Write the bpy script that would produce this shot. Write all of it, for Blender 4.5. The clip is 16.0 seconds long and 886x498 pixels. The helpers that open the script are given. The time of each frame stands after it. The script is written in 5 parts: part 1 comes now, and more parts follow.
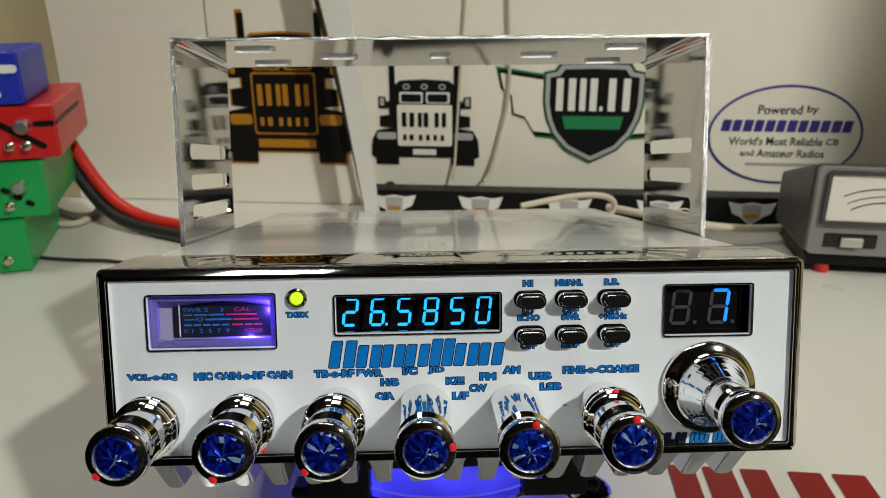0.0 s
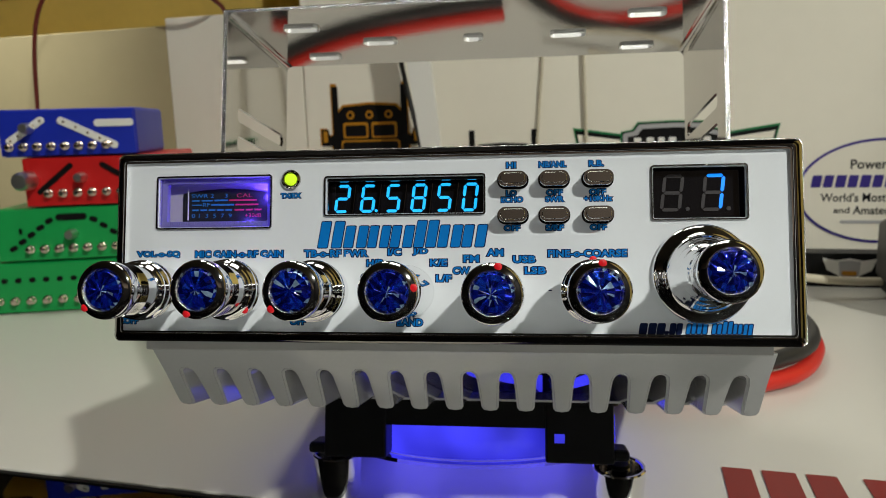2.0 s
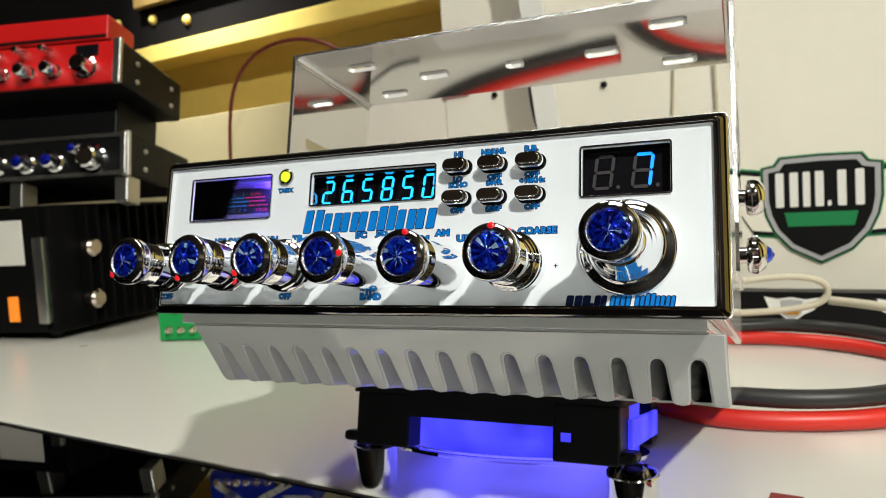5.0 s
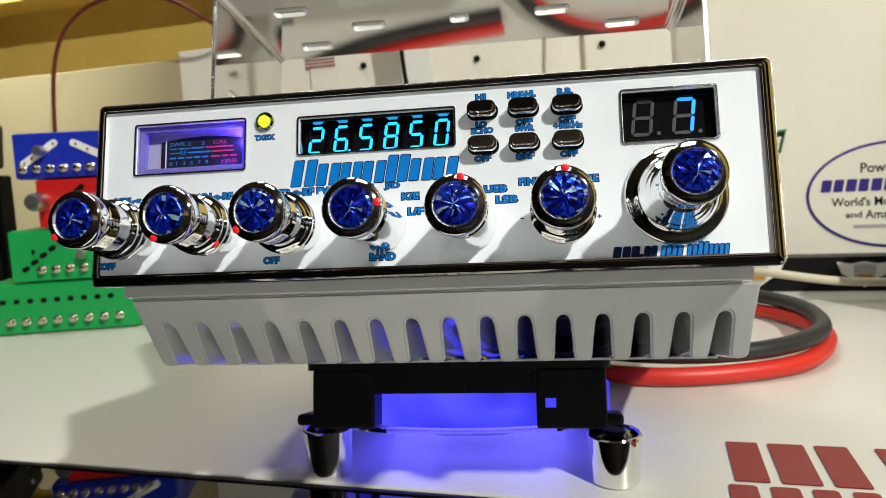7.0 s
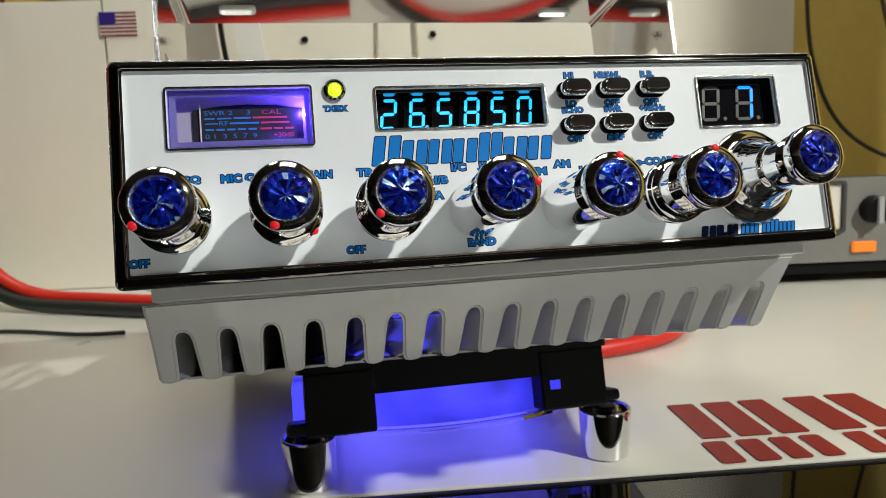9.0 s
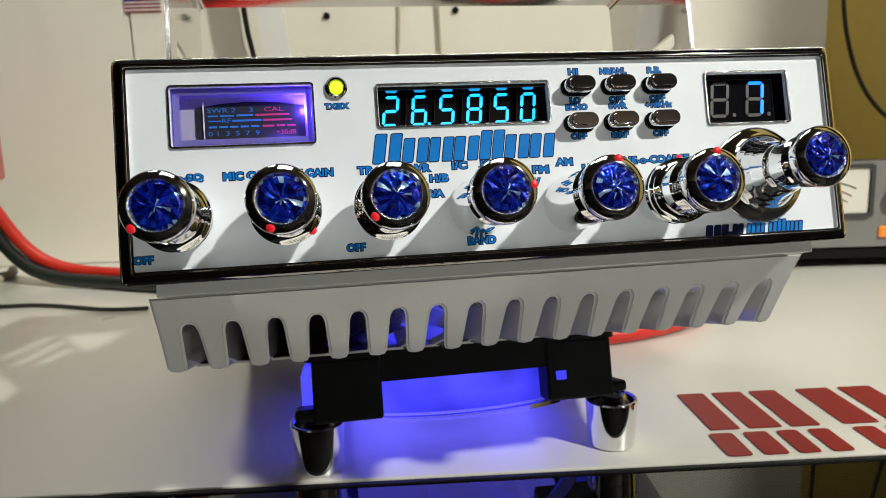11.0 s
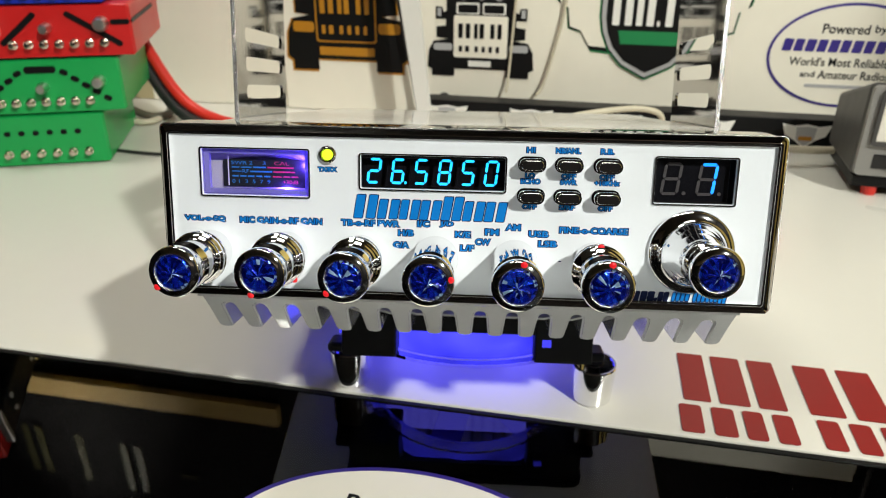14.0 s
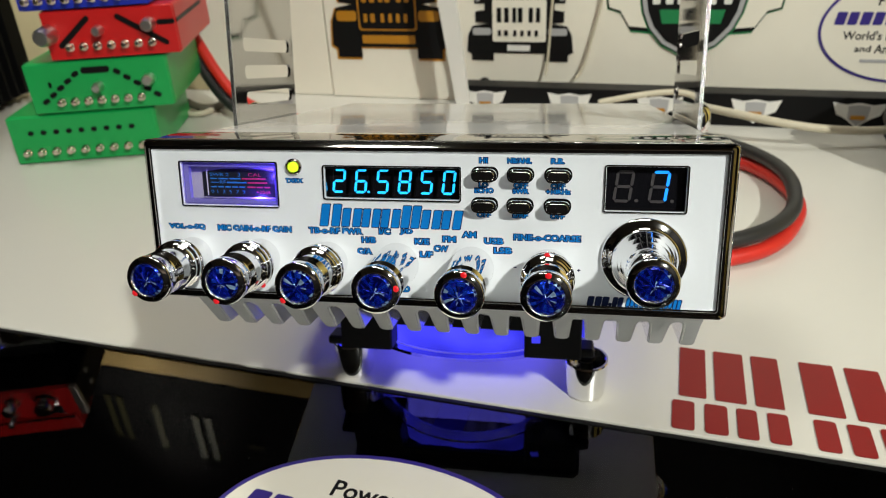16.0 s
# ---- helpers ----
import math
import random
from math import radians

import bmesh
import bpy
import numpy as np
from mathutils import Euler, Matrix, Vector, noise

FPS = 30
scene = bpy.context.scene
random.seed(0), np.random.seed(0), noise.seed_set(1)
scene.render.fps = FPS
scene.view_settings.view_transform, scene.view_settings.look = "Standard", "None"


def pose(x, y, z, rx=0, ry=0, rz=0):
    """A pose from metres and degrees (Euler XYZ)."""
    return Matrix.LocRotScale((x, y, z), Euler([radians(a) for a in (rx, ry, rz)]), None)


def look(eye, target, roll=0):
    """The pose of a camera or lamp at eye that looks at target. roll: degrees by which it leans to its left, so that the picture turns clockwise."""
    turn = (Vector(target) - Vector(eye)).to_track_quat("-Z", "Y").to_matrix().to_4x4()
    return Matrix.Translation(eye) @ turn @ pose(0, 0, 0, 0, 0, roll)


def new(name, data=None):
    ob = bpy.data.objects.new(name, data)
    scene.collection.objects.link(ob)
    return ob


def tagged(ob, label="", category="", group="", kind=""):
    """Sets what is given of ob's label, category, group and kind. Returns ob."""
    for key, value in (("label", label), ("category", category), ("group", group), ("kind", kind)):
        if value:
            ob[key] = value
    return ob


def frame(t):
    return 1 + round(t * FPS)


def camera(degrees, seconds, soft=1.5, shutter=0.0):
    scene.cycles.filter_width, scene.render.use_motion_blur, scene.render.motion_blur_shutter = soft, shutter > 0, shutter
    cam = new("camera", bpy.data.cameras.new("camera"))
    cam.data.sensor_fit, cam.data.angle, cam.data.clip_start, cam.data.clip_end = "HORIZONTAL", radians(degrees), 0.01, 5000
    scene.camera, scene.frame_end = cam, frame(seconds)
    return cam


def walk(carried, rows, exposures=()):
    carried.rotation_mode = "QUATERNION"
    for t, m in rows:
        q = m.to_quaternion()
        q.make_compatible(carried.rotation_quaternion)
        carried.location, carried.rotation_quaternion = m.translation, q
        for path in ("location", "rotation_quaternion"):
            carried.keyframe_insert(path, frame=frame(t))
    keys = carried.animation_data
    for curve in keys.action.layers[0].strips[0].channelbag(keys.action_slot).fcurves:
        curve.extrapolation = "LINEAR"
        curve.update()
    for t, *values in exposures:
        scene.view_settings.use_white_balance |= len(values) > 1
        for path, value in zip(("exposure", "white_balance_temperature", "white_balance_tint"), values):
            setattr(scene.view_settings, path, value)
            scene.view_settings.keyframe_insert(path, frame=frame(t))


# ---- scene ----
LENS = 63.3
cam = camera(LENS, 16.0, soft=0.55)
# A phone held a hand away: the radio is sharp and the wall a little soft.
cam.data.dof.use_dof, cam.data.dof.focus_distance, cam.data.dof.aperture_fstop = True, 0.19, 30.0
# seconds, eye (m), yaw to the left, pitch up, roll (degrees)
ROWS = [
    (0, 0.0133, -0.1760, 0.2243, 5.80, -20.30, -0.35),
    (0.5, 0.0161, -0.1768, 0.2030, 6.54, -18.28, -0.73),
    (1, 0.0213, -0.1792, 0.1907, 7.28, -16.57, -0.63),
    (1.5, 0.0298, -0.1848, 0.1761, 10.38, -13.40, 0.04),
    (2, 0.0522, -0.1925, 0.1567, 14.91, -10.01, -1.68),
    (2.5, 0.0689, -0.1982, 0.1374, 17.93, -7.90, -3.32),
    (3, 0.0836, -0.1995, 0.1288, 22.12, -6.08, -3.48),
    (3.5, 0.1037, -0.1986, 0.1273, 25.25, -4.92, -3.67),
    (4, 0.1210, -0.1933, 0.1256, 29.19, -3.87, -3.66),
    (4.2, 0.1269, -0.1906, 0.1268, 29.98, -4.11, -3.44),
    (5.3, 0.1317, -0.1870, 0.1297, 31.14, -3.82, -3.42),
    (6.5, 0.0898, -0.1912, 0.1274, 22.06, -5.13, -3.35),
    (7, 0.0657, -0.1923, 0.1224, 16.53, -5.95, -3.15),
    (7.5, 0.0392, -0.1930, 0.1220, 11.02, -6.26, -2.62),
    (8, 0.0090, -0.1929, 0.1227, 7.69, -6.89, -2.57),
    (8.5, -0.0139, -0.1900, 0.1238, -0.14, -7.40, -2.39),
    (9, -0.0344, -0.1896, 0.1239, -4.30, -7.68, -2.27),
    (9.2, -0.0405, -0.1883, 0.1231, -5.73, -8.36, -2.62),
    (10.2, -0.0446, -0.1890, 0.1218, -6.20, -8.76, -2.45),
    (11.3, -0.0176, -0.1906, 0.1373, 0.41, -10.54, -1.29),
    (11.5, -0.0127, -0.1909, 0.1422, 1.83, -11.06, -0.72),
    (12, -0.0026, -0.1900, 0.1590, 4.26, -13.35, -0.19),
    (12.5, 0.0077, -0.1941, 0.1783, 6.63, -17.20, 0.28),
    (13, 0.0176, -0.1984, 0.1957, 8.45, -20.97, 0.70),
    (13.5, 0.0242, -0.2021, 0.2077, 9.52, -24.23, 1.36),
    (14, 0.0337, -0.2067, 0.2154, 11.26, -25.90, 0.21),
    (14.5, 0.0443, -0.2094, 0.2206, 13.76, -26.64, -0.16),
    (15, 0.0582, -0.2089, 0.2240, 16.54, -27.41, -1.39),
    (15.5, 0.0696, -0.2040, 0.2265, 17.32, -27.75, -2.34),
    (16, 0.0735, -0.2013, 0.2286, 18.21, -27.74, -3.12),
]

# seconds, stops
EXPOSURES = [(0.0, -0.5), (0.5, -0.6), (1.0, -0.64), (1.5, -0.69), (2.0, -0.58), (2.5, 0.02), (3.0, 0.1), (4.2, 0.12), (6.5, 0.08), (7.5, 0.08), (8.0, -0.06), (9.0, -0.18), (11.5, 0.04), (12.5, 0.25), (13.0, 0.1), (13.5, -0.06), (14.0, 0.14), (14.5, 0.17), (16.0, -0.13)]


def aim(x, y, z, yaw, pitch, roll):
    a, b = radians(yaw), radians(pitch)
    ahead = Vector((-math.sin(a) * math.cos(b), math.cos(a) * math.cos(b), math.sin(b)))
    return look((x, y, z), Vector((x, y, z)) + ahead, roll)


walk(cam, [(t, aim(*row)) for t, *row in ROWS], exposures=EXPOSURES)


# ---- world and lights ----
world = bpy.data.worlds.new("room_dusk")
world.use_nodes = True
world.node_tree.nodes["Background"].inputs[0].default_value = (1.0, 0.93, 0.82, 1)
world.node_tree.nodes["Background"].inputs[1].default_value = 0.012
scene.world = world


def area(name, place, target, size, watts, colour=(1, 1, 1), size_y=None):
    lamp = bpy.data.lights.new(name, "AREA")
    lamp.energy, lamp.color, lamp.size = watts, colour, size
    if size_y:
        lamp.shape, lamp.size_y = "RECTANGLE", size_y
    ob = new(name, lamp)
    ob.matrix_world = look(place, target)
    return ob


def glow(name, place, watts, colour, radius=0.002):
    lamp = bpy.data.lights.new(name, "POINT")
    lamp.energy, lamp.color, lamp.shadow_soft_size = watts, colour, radius
    ob = new(name, lamp)
    ob.location = place
    return ob


WARM = (0.985, 0.985, 0.89)
# Ceiling lamps out of view: their places are shared by the fixtures built below.
# x, y, watts, width of the diffuser: a small bright lamp over the aisle; then, added as fill, a broad dim panel over
# the counter and a lamp by the yellow wall.
LAMPS = [(1.46, -1.27, 100.0, 0.10), (0.15, -0.15, 2.0, 0.58), (-0.50, 0.26, 9.0, 0.30)]
CEILING = 1.75
for lx, ly, watts, wide in LAMPS:
    area("ceiling_lamp_light", (lx, ly, CEILING - 0.03), (lx, ly, 0), wide, watts, WARM)

# An unseen spot lamp, added under the ceiling to brighten the yellow wall.
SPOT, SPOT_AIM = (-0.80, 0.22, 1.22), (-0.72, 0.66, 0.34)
spot_light = area("wall_fill_light", SPOT, SPOT_AIM, 0.05, 1.4, WARM)
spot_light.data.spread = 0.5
# ---- materials ----
def material(name, base, rough=0.5, metal=0.0, grain=0.0, scale=200.0, bump=0.0, stain=0.0, coat=0.0, spec=0.5):
    """A Principled surface with fine grain, broad stains and a little relief."""
    m = bpy.data.materials.new(name)
    m.use_nodes = True
    nodes, links = m.node_tree.nodes, m.node_tree.links
    b = nodes["Principled BSDF"]
    b.inputs["Base Color"].default_value = (*base, 1)
    b.inputs["Roughness"].default_value, b.inputs["Metallic"].default_value = rough, metal
    b.inputs["Coat Weight"].default_value, b.inputs["Coat Roughness"].default_value = coat, 0.04
    b.inputs["Specular IOR Level"].default_value = spec
    if grain or bump or stain:
        co = nodes.new("ShaderNodeTexCoord")
        fine, broad = nodes.new("ShaderNodeTexNoise"), nodes.new("ShaderNodeTexNoise")
        fine.inputs["Scale"].default_value, fine.inputs["Detail"].default_value = scale, 6
        broad.inputs["Scale"].default_value, broad.inputs["Detail"].default_value = scale / 14, 4
        for n in (fine, broad):
            links.new(co.outputs["Object"], n.inputs["Vector"])
        mix = nodes.new("ShaderNodeMix")
        mix.data_type, mix.blend_type = "RGBA", "MULTIPLY"
        mix.inputs["Factor"].default_value = 1.0
        mix.inputs[6].default_value = (*base, 1)
        tone = nodes.new("ShaderNodeMath")
        tone.operation = "MULTIPLY_ADD"
        tone.inputs[1].default_value, tone.inputs[2].default_value = 2 * grain, 1 - grain
        links.new(fine.outputs["Fac"], tone.inputs[0])
        tone2 = nodes.new("ShaderNodeMath")
        tone2.operation = "MULTIPLY_ADD"
        tone2.inputs[1].default_value, tone2.inputs[2].default_value = 2 * stain, 1 - stain
        links.new(broad.outputs["Fac"], tone2.inputs[0])
        both = nodes.new("ShaderNodeMath")
        both.operation = "MULTIPLY"
        links.new(tone.outputs[0], both.inputs[0])
        links.new(tone2.outputs[0], both.inputs[1])
        links.new(both.outputs[0], mix.inputs[7])
        links.new(mix.outputs[2], b.inputs["Base Color"])
        rgh = nodes.new("ShaderNodeMath")
        rgh.operation = "MULTIPLY_ADD"
        rgh.inputs[1].default_value, rgh.inputs[2].default_value = rough * 0.5, rough * 0.75
        links.new(broad.outputs["Fac"], rgh.inputs[0])
        links.new(rgh.outputs[0], b.inputs["Roughness"])
        if bump:
            bp = nodes.new("ShaderNodeBump")
            bp.inputs["Strength"].default_value, bp.inputs["Distance"].default_value = bump, 0.0004
            links.new(fine.outputs["Fac"], bp.inputs["Height"])
            links.new(bp.outputs["Normal"], b.inputs["Normal"])
    return m


def emitter(name, colour, strength):
    m = bpy.data.materials.new(name)
    m.use_nodes = True
    b = m.node_tree.nodes["Principled BSDF"]
    b.inputs["Base Color"].default_value = (*[c * 0.3 for c in colour], 1)
    b.inputs["Emission Color"].default_value = (*colour, 1)
    b.inputs["Emission Strength"].default_value = strength
    return m


def glass(name, colour, rough=0.02, ior=1.5):
    """A thin clear pane: mostly see-through, with a true gloss."""
    m = bpy.data.materials.new(name)
    m.use_nodes = True
    nodes, links = m.node_tree.nodes, m.node_tree.links
    nodes.remove(nodes["Principled BSDF"])
    clear, gloss = nodes.new("ShaderNodeBsdfTransparent"), nodes.new("ShaderNodeBsdfGlossy")
    clear.inputs[0].default_value = (*colour, 1)
    gloss.inputs["Roughness"].default_value = rough
    fres, mix = nodes.new("ShaderNodeFresnel"), nodes.new("ShaderNodeMixShader")
    fres.inputs["IOR"].default_value = ior
    links.new(fres.outputs[0], mix.inputs[0])
    links.new(clear.outputs[0], mix.inputs[1])
    links.new(gloss.outputs[0], mix.inputs[2])
    links.new(mix.outputs[0], nodes["Material Output"].inputs[0])
    return m


CHROME = material("bright_chrome", (0.86, 0.86, 0.87), 0.06, 1.0, grain=0.03, scale=900, bump=0.015)
DARK_CHROME = material("black_chrome", (0.38, 0.36, 0.35), 0.05, 1.0, grain=0.06, scale=1500, bump=0.012)
BRACKET = material("polished_steel", (0.60, 0.585, 0.57), 0.05, 1.0, grain=0.04, scale=500, bump=0.02)
FRAME = material("dark_silver_frame", (0.42, 0.42, 0.43), 0.16, 1.0, grain=0.2, scale=1200, bump=0.5)
EDGE = material("rough_cut_chrome", (0.85, 0.85, 0.85), 0.22, 1.0, grain=0.3, scale=1800, bump=1.0)
CUT_EDGE = material("raw_cut_steel", (0.93, 0.93, 0.92), 0.5, 0.6, grain=0.15, scale=1800, bump=0.4)
PANEL = material("white_printed_panel", (0.74, 0.775, 0.825), 0.42, grain=0.015, scale=800, stain=0.02, bump=0.02)
COVER = material("white_gloss_enamel", (0.80, 0.80, 0.79), 0.18, grain=0.015, scale=300, stain=0.03, bump=0.02, coat=0.6)
SINK = material("white_satin_casting", (0.56, 0.555, 0.55), 0.20, grain=0.03, scale=700, stain=0.05, bump=0.06, coat=1.0)
BLACK = material("black_plastic", (0.006, 0.006, 0.0065), 0.40, grain=0.15, scale=900, bump=0.08, spec=0.16)
ANODISED = material("black_anodised_metal", (0.004, 0.004, 0.0042), 0.5, grain=0.15, scale=900, bump=0.08, spec=0.07)
GLOSS_BLACK = material("gloss_black", (0.006, 0.006, 0.008), 0.06)
PRINT = material("blue_print", (0.001, 0.17, 0.56), 0.5, grain=0.05, scale=900, spec=0.15)
PRINT_DARK = material("navy_print", (0.003, 0.010, 0.055), 0.5, grain=0.05, scale=900, spec=0.15)
RED_DOT = material("red_enamel_dot", (0.75, 0.01, 0.02), 0.3)
MIRROR_BLACK = material("dark_mirror_plastic", (0.30, 0.30, 0.34), 0.07, 1.0, grain=0.05, scale=900)
CYAN_LED = emitter("cyan_led_segment", (0.015, 0.48, 1.0), 1.7)
BLUE_LED = emitter("blue_led_segment", (0.006, 0.23, 1.0), 1.9)
DIM_LED = material("unlit_led_segment", (0.055, 0.05, 0.055), 0.35)
LED_GREEN = emitter("yellow_green_led", (0.55, 0.85, 0.02), 1.6)
FAN_GLOW = emitter("lit_blue_fan_plastic", (0.052, 0.050, 1.0), 1.1)
nodes, links = FAN_GLOW.node_tree.nodes, FAN_GLOW.node_tree.links
spot_at, cloud, gain = nodes.new("ShaderNodeTexCoord"), nodes.new("ShaderNodeTexNoise"), nodes.new("ShaderNodeMapRange")
cloud.inputs["Scale"].default_value, cloud.inputs["Detail"].default_value = 38.0, 1.0
for slot, value in ((1, 0.30), (2, 0.70), (3, 0.55), (4, 1.75)):
    gain.inputs[slot].default_value = value
links.new(spot_at.outputs["Object"], cloud.inputs["Vector"])
links.new(cloud.outputs["Fac"], gain.inputs[0])
links.new(gain.outputs[0], nodes["Principled BSDF"].inputs["Emission Strength"])
FAN_DIM = emitter("dim_blue_fan_plastic", (0.05, 0.03, 1.0), 0.12)
LILAC = material("self_lit_frosted_plastic", (0.20, 0.19, 0.40), 0.12, grain=0.08, scale=900, coat=0.5)
# The plastic emits faintly itself, in place of diode light passing through it.
LILAC.node_tree.nodes["Principled BSDF"].inputs["Emission Color"].default_value = (0.16, 0.10, 1.0, 1)
LILAC.node_tree.nodes["Principled BSDF"].inputs["Emission Strength"].default_value = 0.07
CLEAR = glass("clear_meter_window", (0.97, 0.96, 1.0))
METER_WHITE = material("white_meter_plastic", (0.48, 0.46, 0.54), 0.3, grain=0.03, scale=700, coat=0.4)
METER_BLACK = material("meter_scale_black", (0.008, 0.010, 0.012), 0.5)
SCALE_BLUE = emitter("lit_blue_scale", (0.03, 0.28, 0.75), 0.38)
SCALE_RED = emitter("lit_red_scale", (0.75, 0.04, 0.16), 0.40)
TABLE = material("white_gloss_laminate", (0.64, 0.625, 0.57), 0.30, grain=0.012, scale=60, stain=0.035, bump=0.01, coat=0.12)
RED_VINYL = material("dark_red_vinyl", (0.23, 0.012, 0.012), 0.4, grain=0.05, scale=300)
# The sign board in a darker cream: shade put into the base colour.
SHADED_BOARD = material("shade_toned_cream_board", (0.46, 0.39, 0.23), 0.5, grain=0.04, scale=50, stain=0.14, bump=0.05)
BOARD = material("white_sign_board", (0.85, 0.81, 0.70), 0.38, grain=0.02, scale=80, stain=0.05, bump=0.03)
WALL = material("yellow_wall_paint", (0.76, 0.57, 0.15), 0.6, grain=0.06, scale=90, stain=0.10, bump=0.2)
TAN_WOOD = material("tan_wood", (0.34, 0.22, 0.07), 0.6, grain=0.15, scale=60, stain=0.15)
BROWN_PAINT = material("brown_plaster", (0.075, 0.052, 0.038), 0.8, grain=0.06, scale=60, stain=0.1, bump=0.2)
DARK_RED = material("dark_red_wire", (0.14, 0.015, 0.01), 0.5)
OLIVE_INK = material("olive_paint", (0.032, 0.027, 0.006), 0.5, grain=0.1, scale=80)
CEILING_PAINT = material("grey_ceiling_paint", (0.10, 0.085, 0.07), 0.8, grain=0.05, scale=40, stain=0.1)
DIM_PAINT = material("dark_grey_paint", (0.008, 0.007, 0.007), 0.9, grain=0.06, scale=60, stain=0.1, bump=0.2, spec=0.08)
FLOORING = material("brown_floor_boards", (0.03, 0.02, 0.014), 0.7, grain=0.2, scale=30, stain=0.2, spec=0.15)
INK = material("black_decal_ink", (0.005, 0.005, 0.0055), 0.45, spec=0.2)
GOLD = material("gold_decal_ink", (0.46, 0.20, 0.010), 0.38)
WHITE_INK = material("white_decal_ink", (0.80, 0.79, 0.75), 0.4)
GREY_INK = material("silver_decal_ink", (0.42, 0.42, 0.43), 0.35)
GREEN_INK = material("green_decal_ink", (0.01, 0.22, 0.07), 0.4)
PURPLE_INK = material("indigo_decal_ink", (0.035, 0.02, 0.22), 0.4)
GREEN_BOX = material("green_anodised_aluminium", (0.006, 0.34, 0.075), 0.36, grain=0.05, scale=200, stain=0.06)
RED_BOX = material("red_anodised_aluminium", (0.55, 0.010, 0.010), 0.34, grain=0.05, scale=200, stain=0.06)
BLUE_BOX = material("blue_anodised_aluminium", (0.008, 0.025, 0.42), 0.38, grain=0.05, scale=200, stain=0.06)
STEEL = material("nickel_posts", (0.72, 0.62, 0.52), 0.22, 1.0, grain=0.05, scale=600)
SILVER = material("silver_trim", (0.70, 0.69, 0.66), 0.30, 1.0, grain=0.06, scale=500)
RED_RUBBER = material("red_cable_rubber", (0.62, 0.025, 0.015), 0.42, grain=0.06, scale=250, bump=0.05)
BLACK_RUBBER = material("black_cable_rubber", (0.018, 0.018, 0.018), 0.45, grain=0.1, scale=250, bump=0.05)
TAN_RUBBER = material("ivory_cable", (0.55, 0.50, 0.38), 0.5, grain=0.06, scale=250)
GREY_CASE = material("grey_painted_case", (0.05, 0.048, 0.047), 0.45, grain=0.08, scale=500, bump=0.06)
PALE_CASE = material("pale_grey_front", (0.22, 0.215, 0.205), 0.45, grain=0.05, scale=400)
CARD = material("meter_card", (0.78, 0.75, 0.68), 0.6)
ORANGE = emitter("lit_orange_switch", (1.0, 0.27, 0.02), 0.8)
DARK_CASE = material("dark_case_liner", (0.010, 0.010, 0.012), 0.5, grain=0.2, scale=60)
SHELF = material("dark_shelf_wood", (0.10, 0.085, 0.06), 0.55, grain=0.15, scale=50, stain=0.15)
LAMP_FACE = emitter("lamp_diffuser", (1.0, 0.94, 0.84), 6.0)
PANEL_FACE = emitter("dim_panel_diffuser", (1.0, 0.94, 0.84), 2.0)


def crystal_paint(name, base, metal):
    # The strong grain mottles the colour to pass for fine sparkle.
    return material(name, base, 0.09, metal, grain=0.8, scale=700, bump=0.8, coat=1.0)


# Foil-backed blue crystal: glints and shade are painted in as four facet tones.
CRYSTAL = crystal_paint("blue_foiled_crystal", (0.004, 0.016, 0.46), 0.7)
CRYSTAL_SHADE = crystal_paint("shade_toned_crystal_facet", (0.001, 0.004, 0.14), 0.7)
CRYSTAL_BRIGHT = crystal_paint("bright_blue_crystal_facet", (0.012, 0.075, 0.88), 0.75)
CRYSTAL_GLINT = crystal_paint("glint_toned_crystal_facet", (0.45, 0.68, 1.0), 0.7)
# ---- tools ----
MM = 0.001


def part(name, bm, mat, parent=None, label="", at=None, smooth=False, unit=1.0):
    """Links a bmesh as one mesh object under a thing or a part."""
    if unit != 1.0:
        bmesh.ops.scale(bm, vec=(unit,) * 3, verts=bm.verts)
    me = bpy.data.meshes.new(name)
    bm.to_mesh(me)
    bm.free()
    return link(name, me, mat, parent, label, at, smooth)


def link(name, me, mat=None, parent=None, label="", at=None, smooth=False):
    if mat and not me.materials:
        me.materials.append(mat)
    if smooth:
        me.shade_smooth()
        me.set_sharp_from_angle(angle=radians(35))
    ob = new(name, me)
    if parent:
        ob.parent = parent
    if at is not None:
        ob.matrix_basis = at if isinstance(at, Matrix) else Matrix.Translation(at)
    return tagged(ob, label)


def thing(name, label, category, m=None, group="", kind=""):
    ob = new(name)
    ob.empty_display_size = 0.02
    if m is not None:
        ob.matrix_basis = m
    return tagged(ob, label, category, group, kind)


def box(x0, x1, y0, y1, z0, z1, bevel=0.0, segments=2, bm=None):
    bm = bm or bmesh.new()
    got = bmesh.ops.create_cube(bm, size=1)["verts"]
    bmesh.ops.scale(bm, vec=(x1 - x0, y1 - y0, z1 - z0), verts=got)
    bmesh.ops.translate(bm, vec=((x0 + x1) / 2, (y0 + y1) / 2, (z0 + z1) / 2), verts=got)
    if bevel:
        edges = list({e for v in got for e in v.link_edges})
        bmesh.ops.bevel(bm, geom=edges, offset=bevel, segments=segments, profile=0.5, affect="EDGES")
    return bm


